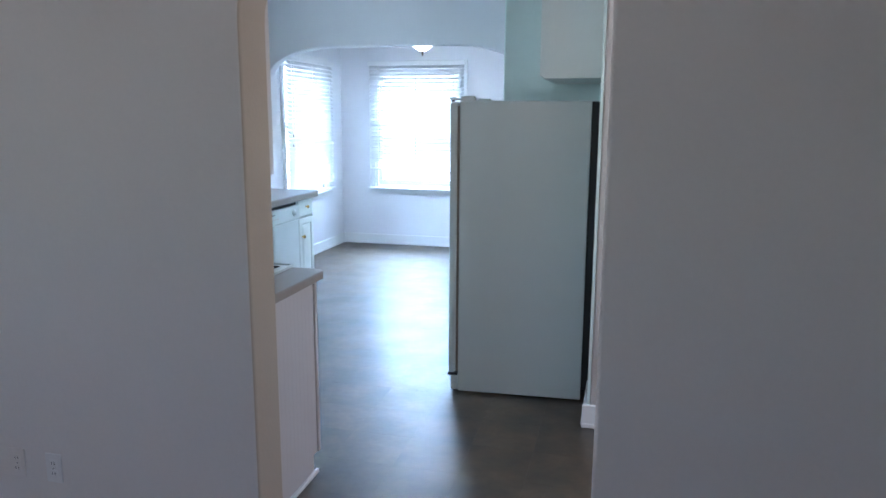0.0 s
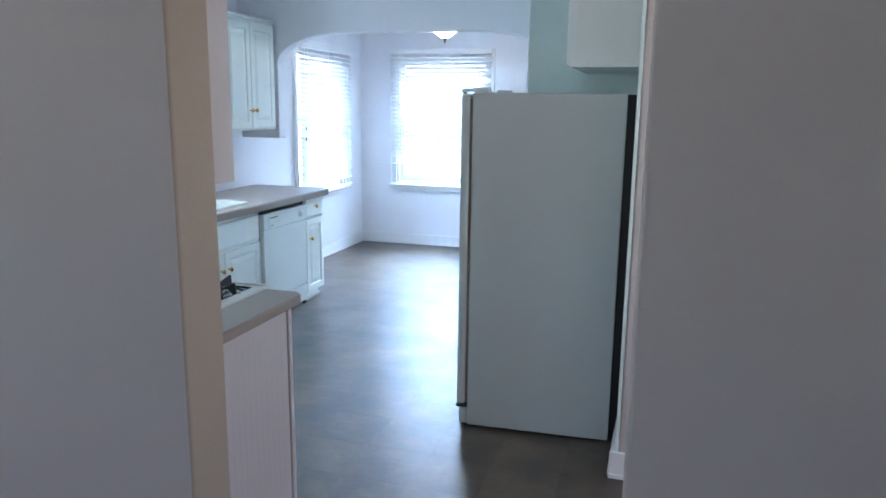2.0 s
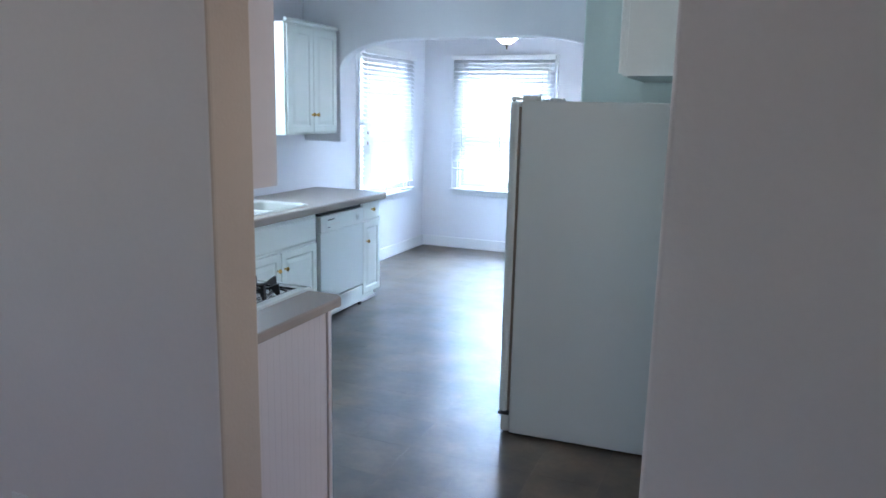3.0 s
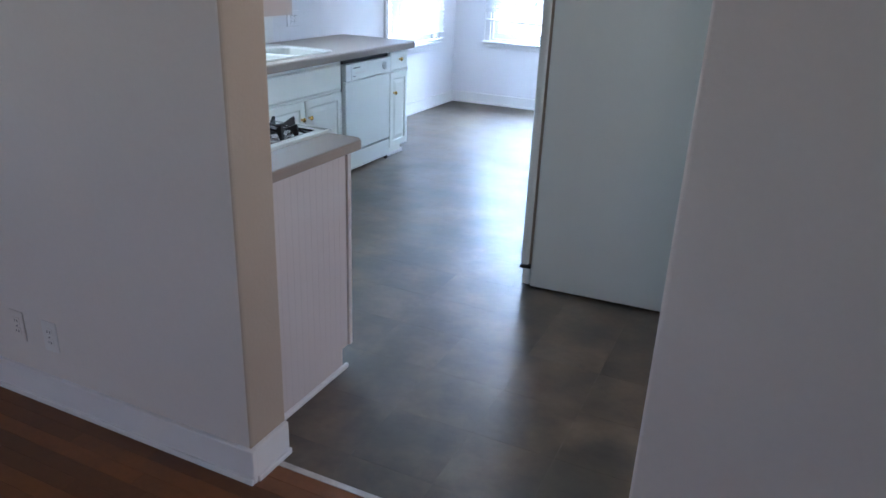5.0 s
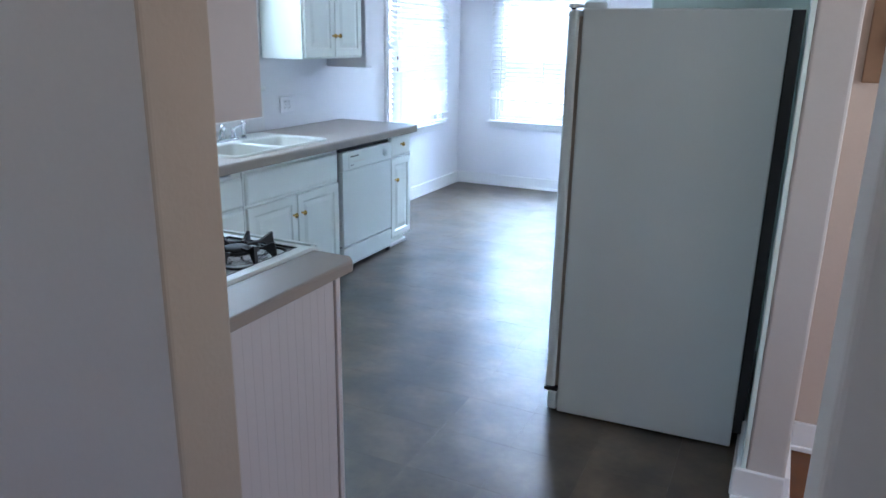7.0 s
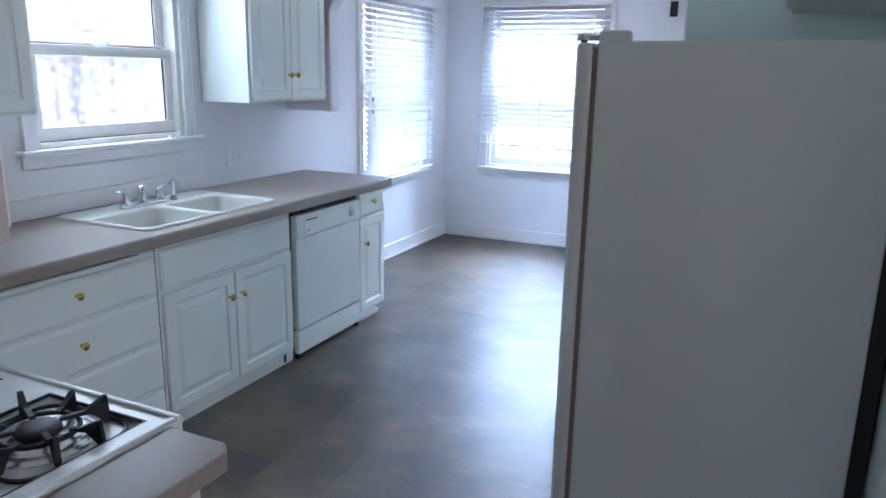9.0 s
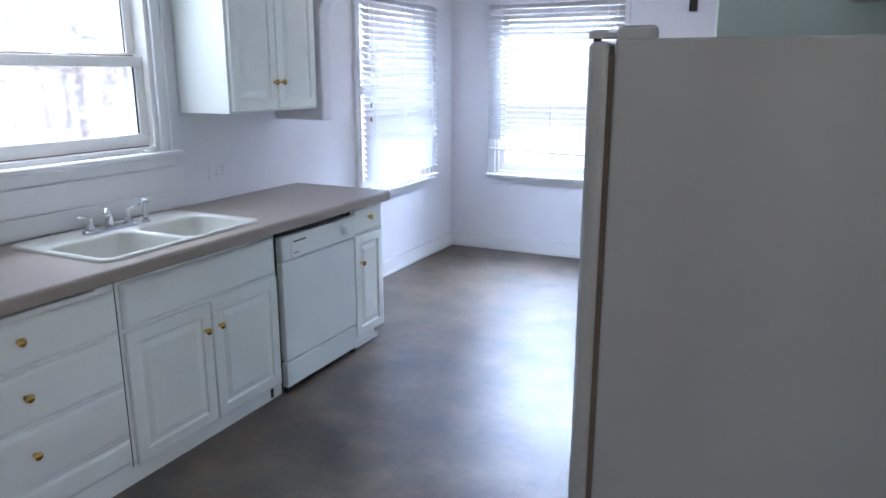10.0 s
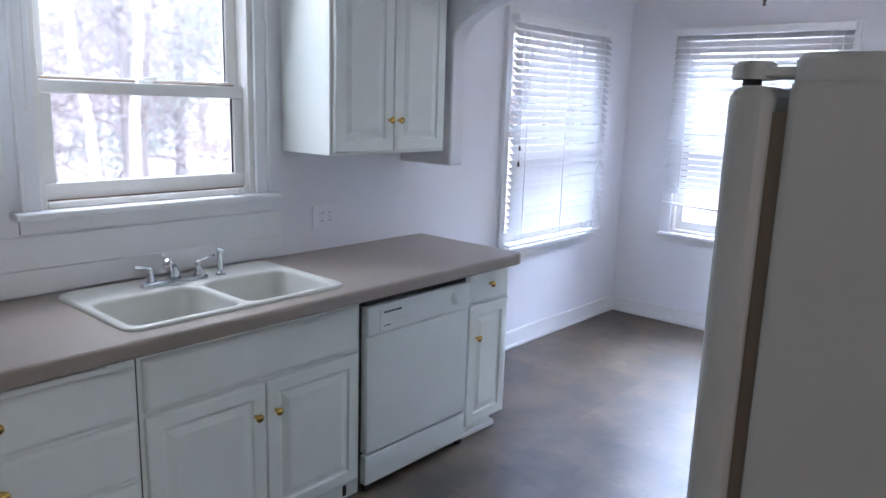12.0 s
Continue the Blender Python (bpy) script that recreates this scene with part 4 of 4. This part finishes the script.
cond = part("condenser", boxes((X + D + 0.012, X + D + 0.018, Y + 0.04, Y + W - 0.04, 0.25, 1.60)), BLACK, fr, "black condenser grid at the back")
for k in range(14):
    z = 0.34 + 0.09 * k
    part("coil", tube([(X + D + 0.021, Y + 0.04, z), (X + D + 0.021, Y + W - 0.04, z)], 0.004, 8), BLACK, cond)
# Coil rails, widened in black to put shade into the gap by the wall.
for y in (Y + 0.035, Y + W - 0.035):
    part("coil_rail_gap_shade", boxes((X + D, X + D + 0.042, y - 0.008, y + 0.008, 0.06, 1.665)), BLACK, cond)
part("compressor", lathe(((0.05, 0), (0.075, 0.03), (0.075, 0.11), (0.05, 0.14), (0.01, 0.15)), pose(X + D - 0.07, Y + 0.3, 0.06), 18), BLACK, fr)
for x, y in ((X + 0.05, Y + 0.05), (X + 0.05, Y + W - 0.05), (X + D - 0.05, Y + 0.05), (X + D - 0.05, Y + W - 0.05)):
    part("foot", lathe(((0.02, 0), (0.02, 0.02)), pose(x, y, 0), 12), BLACK, fr)
fr.rotation_euler = (0, 0, radians(2.8))

# ---- small fixtures ----


def outlet(m, gang, label, name="wall_outlet", paint=PLASTIC):
    """A socket plate: m at its centre, w out of the wall."""
    o = thing(name, m.translation, label, "outlet", "outlets")
    w = 0.035 * gang + (0.012 if gang > 1 else 0)

    def piece(n, bm, mat=paint, parent=o, lab="", bevel=0.0):
        bmesh.ops.transform(bm, matrix=m, verts=bm.verts)
        return part(n, bm, mat, parent, lab, bevel)

    piece("plate", boxes((-w, w, -0.058, 0.058, 0, 0.006)), bevel=0.003)
    for g in range(gang):
        u = (g - (gang - 1) / 2) * 0.046
        for v in (-0.02, 0.02):
            s = piece("socket", boxes((u - 0.016, u + 0.016, v - 0.014, v + 0.014, 0.0055, 0.008)), bevel=0.002)
            for du in (-0.006, 0.006):
                piece("slot", boxes((u + du - 0.0012, u + du + 0.0012, v - 0.004, v + 0.005, 0.0078, 0.0086)), DARK, s)
        piece("screw", lathe(((0.003, 0), (0.003, 0.002)), Matrix.Translation((u, 0, 0.006)), 8), CHROME)
    return o


outlet(facing("-y", -2.047, NEAR0, 0.282), 1, "blank white cover plate painted over on the wall", "wall_plate", PLASTER)
outlet(facing("-y", -1.882, NEAR0, 0.280), 1, "white duplex outlet low on the wall")
outlet(facing("+x", LEFT, 5.515, 1.071), 2, "white double outlet plate above the worktop", paint=KITCHEN)
bx = thing("thermostat_box", (-1.21, BACK, 2.13), "small black box on the nook wall", "wall box")
part("cover", boxes((-1.265, -1.205, BACK - 0.03, BACK, 2.07, 2.19)), BLACK, bx, "", 0.004)

cl = thing("ceiling_lamp", (-1.885, 7.21, NOOK_TOP), "white opal glass ceiling lamp with a bronze finial", "lamp")
part("ceiling_pan", lathe(((0.075, 0.0), (0.07, -0.02), (0.02, -0.03)), pose(-1.885, 7.21, NOOK_TOP), 24), BRASS, cl)
part("stem", tube([(-1.885, 7.21, NOOK_TOP - 0.02), (-1.885, 7.21, 2.215)], 0.006), BRASS, cl)
part("shade", lathe(((0.03, 2.222), (0.045, 2.232), (0.085, 2.262), (0.12, 2.290), (0.135, 2.305), (0.128, 2.306), (0.08, 2.268), (0.03, 2.232)), pose(-1.885, 7.21, 0), 32), LAMP_GLASS, cl)
part("finial", lathe(((0.004, 2.176), (0.009, 2.182), (0.006, 2.195), (0.012, 2.207), (0.03, 2.216), (0.03, 2.222)), pose(-1.885, 7.21, 0), 16), material("aged_bronze", (0.12, 0.09, 0.06), 0.4, 0.8), cl, "aged bronze finial")

# Stand-in for an unidentified brown shape with a ring on the hall wall.
nc = thing("brown_hall_board", (0.33, 4.12, 1.56), "brown wooden board with a coiled ring on the hall wall", "wall board")
part("board", boxes((0.195, 0.46, 4.095, 4.12, 1.43, 1.70)), BROWN, nc, "", 0.004)
part("ring", tube([(0.33 + 0.07 * math.cos(2 * math.pi * k / 24), 4.085, 1.57 + 0.07 * math.sin(2 * math.pi * k / 24)) for k in range(25)], 0.012, 10), BRASS, nc, "dull brass ring")

# ---- outdoors ----


def tree(place, height, radius, bark, leaf, leaves, lean, seed, label, bare=0.35):
    rng = random.Random(seed)
    t = thing("tree", place, label, "tree", "trees outside")
    base = Vector(place)
    tips = []
    spine = [base + Vector((lean[0] * (k / 8) ** 1.3 + rng.uniform(-0.08, 0.08) * k / 4, lean[1] * (k / 8) ** 1.3 + rng.uniform(-0.08, 0.08) * k / 4, height * k / 8)) for k in range(9)]
    part("trunk", tube(spine, [radius * (1.25 if k == 0 else 1 - 0.085 * k) for k in range(9)], 10), bark, t)
    limbs = bmesh.new()

    def limb(p, d, length, r, level):
        pts, q, dd = [p], p.copy(), d.copy()
        for k in range(4):
            dd = (dd + Vector((rng.uniform(-0.3, 0.3), rng.uniform(-0.3, 0.3), rng.uniform(-0.18, 0.26)))).normalized()
            q = q + dd * length / 4
            pts.append(q.copy())
        piece = tube(pts, [r * (1 - 0.2 * k) for k in range(5)], 6)
        me = bpy.data.meshes.new("limb")
        piece.to_mesh(me)
        piece.free()
        limbs.from_mesh(me)
        bpy.data.meshes.remove(me)
        tips.extend(pts[2:])
        if level < 2:
            for k in range(3):
                s = pts[rng.randint(1, 4)]
                e = (dd + Vector((rng.uniform(-1, 1), rng.uniform(-1, 1), rng.uniform(-0.4, 0.7)))).normalized()
                limb(s, e, length * rng.uniform(0.45, 0.7), r * 0.5, level + 1)

    for k in range(9):
        f = bare + (0.95 - bare) * k / 8
        i = min(7, int(f * 8))
        p = spine[i].lerp(spine[i + 1], f * 8 - i)
        a = rng.uniform(0, 6.28)
        limb(p, Vector((math.cos(a), math.sin(a), rng.uniform(0.0, 0.5))).normalized(), height * rng.uniform(0.22, 0.36) * (1.15 - 0.5 * f), radius * 0.38, 0)
    for f in limbs.faces:
        f.smooth = True
    part("limbs", limbs, bark, t)
    verts, faces = [], []
    for k in range(leaves):
        c = rng.choice(tips) + Vector((rng.gauss(0, 0.28), rng.gauss(0, 0.28), rng.gauss(0, 0.22)))
        s = rng.uniform(0.03, 0.08)
        u = Vector((rng.uniform(-1, 1), rng.uniform(-1, 1), rng.uniform(-1, 1))).normalized()
        w = u.orthogonal().normalized()
        n = len(verts)
        verts += [c - u * s, c + w * s * 0.55, c + u * s, c - w * s * 0.55]
        faces.append((n, n + 1, n + 2, n + 3))
    me = bpy.data.meshes.new("crown")
    me.from_pydata([tuple(v - base) for v in verts], [], faces)
    me.materials.append(leaf)
    cr = new("crown", me)
    cr.parent = t
    tagged(cr, "", "", "", "stuff")
    return t


G = -0.6
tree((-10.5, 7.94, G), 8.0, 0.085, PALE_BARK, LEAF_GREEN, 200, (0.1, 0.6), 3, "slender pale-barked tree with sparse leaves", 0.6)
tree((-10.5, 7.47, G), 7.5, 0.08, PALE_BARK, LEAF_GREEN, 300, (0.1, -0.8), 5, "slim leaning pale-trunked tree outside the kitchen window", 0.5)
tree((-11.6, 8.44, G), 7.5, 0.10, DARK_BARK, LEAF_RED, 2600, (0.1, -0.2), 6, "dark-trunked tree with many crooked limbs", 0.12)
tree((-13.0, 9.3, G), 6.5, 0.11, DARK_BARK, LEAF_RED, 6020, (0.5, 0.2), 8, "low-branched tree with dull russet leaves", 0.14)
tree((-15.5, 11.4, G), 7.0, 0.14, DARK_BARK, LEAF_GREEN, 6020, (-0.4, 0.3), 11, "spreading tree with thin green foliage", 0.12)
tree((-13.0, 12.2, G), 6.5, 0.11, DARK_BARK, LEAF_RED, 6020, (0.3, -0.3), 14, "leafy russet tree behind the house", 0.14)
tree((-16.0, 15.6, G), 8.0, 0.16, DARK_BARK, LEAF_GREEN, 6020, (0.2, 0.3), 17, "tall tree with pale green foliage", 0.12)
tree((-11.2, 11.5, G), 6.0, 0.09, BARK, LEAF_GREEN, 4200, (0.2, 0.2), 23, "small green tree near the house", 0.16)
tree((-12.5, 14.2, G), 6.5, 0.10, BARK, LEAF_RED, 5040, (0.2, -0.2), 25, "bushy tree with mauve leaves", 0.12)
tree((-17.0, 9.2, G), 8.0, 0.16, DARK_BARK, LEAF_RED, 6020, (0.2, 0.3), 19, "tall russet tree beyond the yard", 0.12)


def shrub(place, size, leaf, count, seed, label):
    rng = random.Random(seed)
    s = thing("shrub", place, label, "shrub", "shrubs outside")
    p0 = Vector(place)
    stems = []
    for k in range(7):
        a = rng.uniform(0, 6.28)
        tip = p0 + Vector((math.cos(a) * size * 0.5, math.sin(a) * size * 0.5, size * rng.uniform(0.6, 1.1)))
        stems.append(tip)
        part("stem", tube([p0, p0.lerp(tip, 0.5) + Vector((0, 0, 0.1)), tip], [0.025, 0.016, 0.006], 6), BARK, s)
    verts, faces = [], []
    for k in range(count):
        c = p0.lerp(rng.choice(stems), rng.uniform(0.4, 1.1)) + Vector((rng.gauss(0, 0.17), rng.gauss(0, 0.17), rng.gauss(0, 0.14))) * size
        d = rng.uniform(0.03, 0.06)
        u = Vector((rng.uniform(-1, 1), rng.uniform(-1, 1), rng.uniform(-1, 1))).normalized()
        w = u.orthogonal().normalized()
        n = len(verts)
        verts += [c - u * d, c + w * d * 0.6, c + u * d, c - w * d * 0.6]
        faces.append((n, n + 1, n + 2, n + 3))
    me = bpy.data.meshes.new("foliage")
    me.from_pydata([tuple(v - p0) for v in verts], [], faces)
    me.materials.append(leaf)
    fo = new("foliage", me)
    fo.parent = s
    tagged(fo, "", "", "", "stuff")


shrub((-10.2, 9.6, G), 1.1, LEAF_GREEN, 900, 21, "rounded green shrub in the yard")
shrub((-17.0, 10.5, G), 2.0, LEAF_GREEN, 1200, 29, "far green shrub under the trees")



def far_woods():
    """A belt of trees beyond the yard: many trunks under one ragged mass of leaves."""
    rng = random.Random(41)
    w = thing("far_woods", (-28, 22, G), "hazy belt of bare and leafy trees beyond the yard", "woods")
    crowns = []
    for k in range(34):
        x, y, h = rng.uniform(-33, -24), rng.uniform(6, 46), rng.uniform(6, 10)
        part("trunk", tube([(x, y, G), (x + rng.uniform(-0.3, 0.3), y + rng.uniform(-0.3, 0.3), h * 0.5), (x + rng.uniform(-0.6, 0.6), y + rng.uniform(-0.6, 0.6), h)], [0.16, 0.12, 0.04], 7), BARK, w)
        crowns += [Vector((x, y, h * rng.uniform(0.12, 0.85))) for c in range(7)]
    verts, faces = [], []
    for k in range(9000):
        c = rng.choice(crowns) + Vector((rng.gauss(0, 0.8), rng.gauss(0, 0.9), rng.gauss(0, 0.6)))
        s = rng.uniform(0.10, 0.30)
        u = Vector((rng.uniform(-1, 1), rng.uniform(-1, 1), rng.uniform(-1, 1))).normalized()
        v = u.orthogonal().normalized()
        n = len(verts)
        verts += [c - u * s, c + v * s * 0.55, c + u * s, c - v * s * 0.55]
        faces.append((n, n + 1, n + 2, n + 3))
    me = bpy.data.meshes.new("foliage")
    me.from_pydata([tuple(p - Vector((-28, 22, G))) for p in verts], [], faces)
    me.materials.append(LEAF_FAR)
    fo = new("foliage", me)
    fo.parent = w
    tagged(fo, "", "", "", "stuff")


far_woods()

# ---- floor pieces ----
flo = bpy.data.objects["floor"]
TILE = 0.305
tile_mesh = {}


def piece_mesh(name, w, d, h, mat):
    key = (name, round(w, 3), round(d, 3))
    if key not in tile_mesh:
        b = 0.0002
        bm = loft([[(0, 0, 0), (w, 0, 0), (w, d, 0), (0, d, 0)], [(0, 0, h - b), (w, 0, h - b), (w, d, h - b), (0, d, h - b)], [(b, b, h), (w - b, b, h), (w - b, d - b, h), (b, d - b, h)]], True, False)
        me = bpy.data.meshes.new(name)
        bm.to_mesh(me)
        bm.free()
        me.materials.append(mat)
        tile_mesh[key] = me
    return tile_mesh[key]


x_lines = [-0.225 + TILE * k for k in range(-10, 2)]
y_lines = [2.25] + [2.69 - TILE + TILE * k for k in range(0, 21)]
x_cuts = sorted([LEFT] + [x for x in x_lines if LEFT + 0.02 < x < 0.12] + [0.13])
y_cuts = sorted([y for y in y_lines if y < BACK - 0.02] + [BACK])
for x0, x1 in zip(x_cuts, x_cuts[1:]):
    for y0, y1 in zip(y_cuts, y_cuts[1:]):
        o = new("tile", piece_mesh("tile", x1 - x0 - 0.0003, y1 - y0 - 0.0003, 0.0035, VINYL))
        o.location = (x0 + 0.00015, y0 + 0.00015, -0.0035)
        o.parent = flo
wood = bpy.data.objects["floor_living"]
rng = random.Random(4)
for r in range(23):
    y0 = 2.229 - 0.057 * (r + 1)
    x = -3.4 - rng.uniform(0, 0.9)
    while x < 0.4:
        ln = rng.choice((0.7, 0.95, 1.25))
        o = new("plank", piece_mesh("plank", ln - 0.0012, 0.0558, 0.004, WOOD))
        o.location = (x, y0, -0.001)
        o.parent = wood
        x += ln
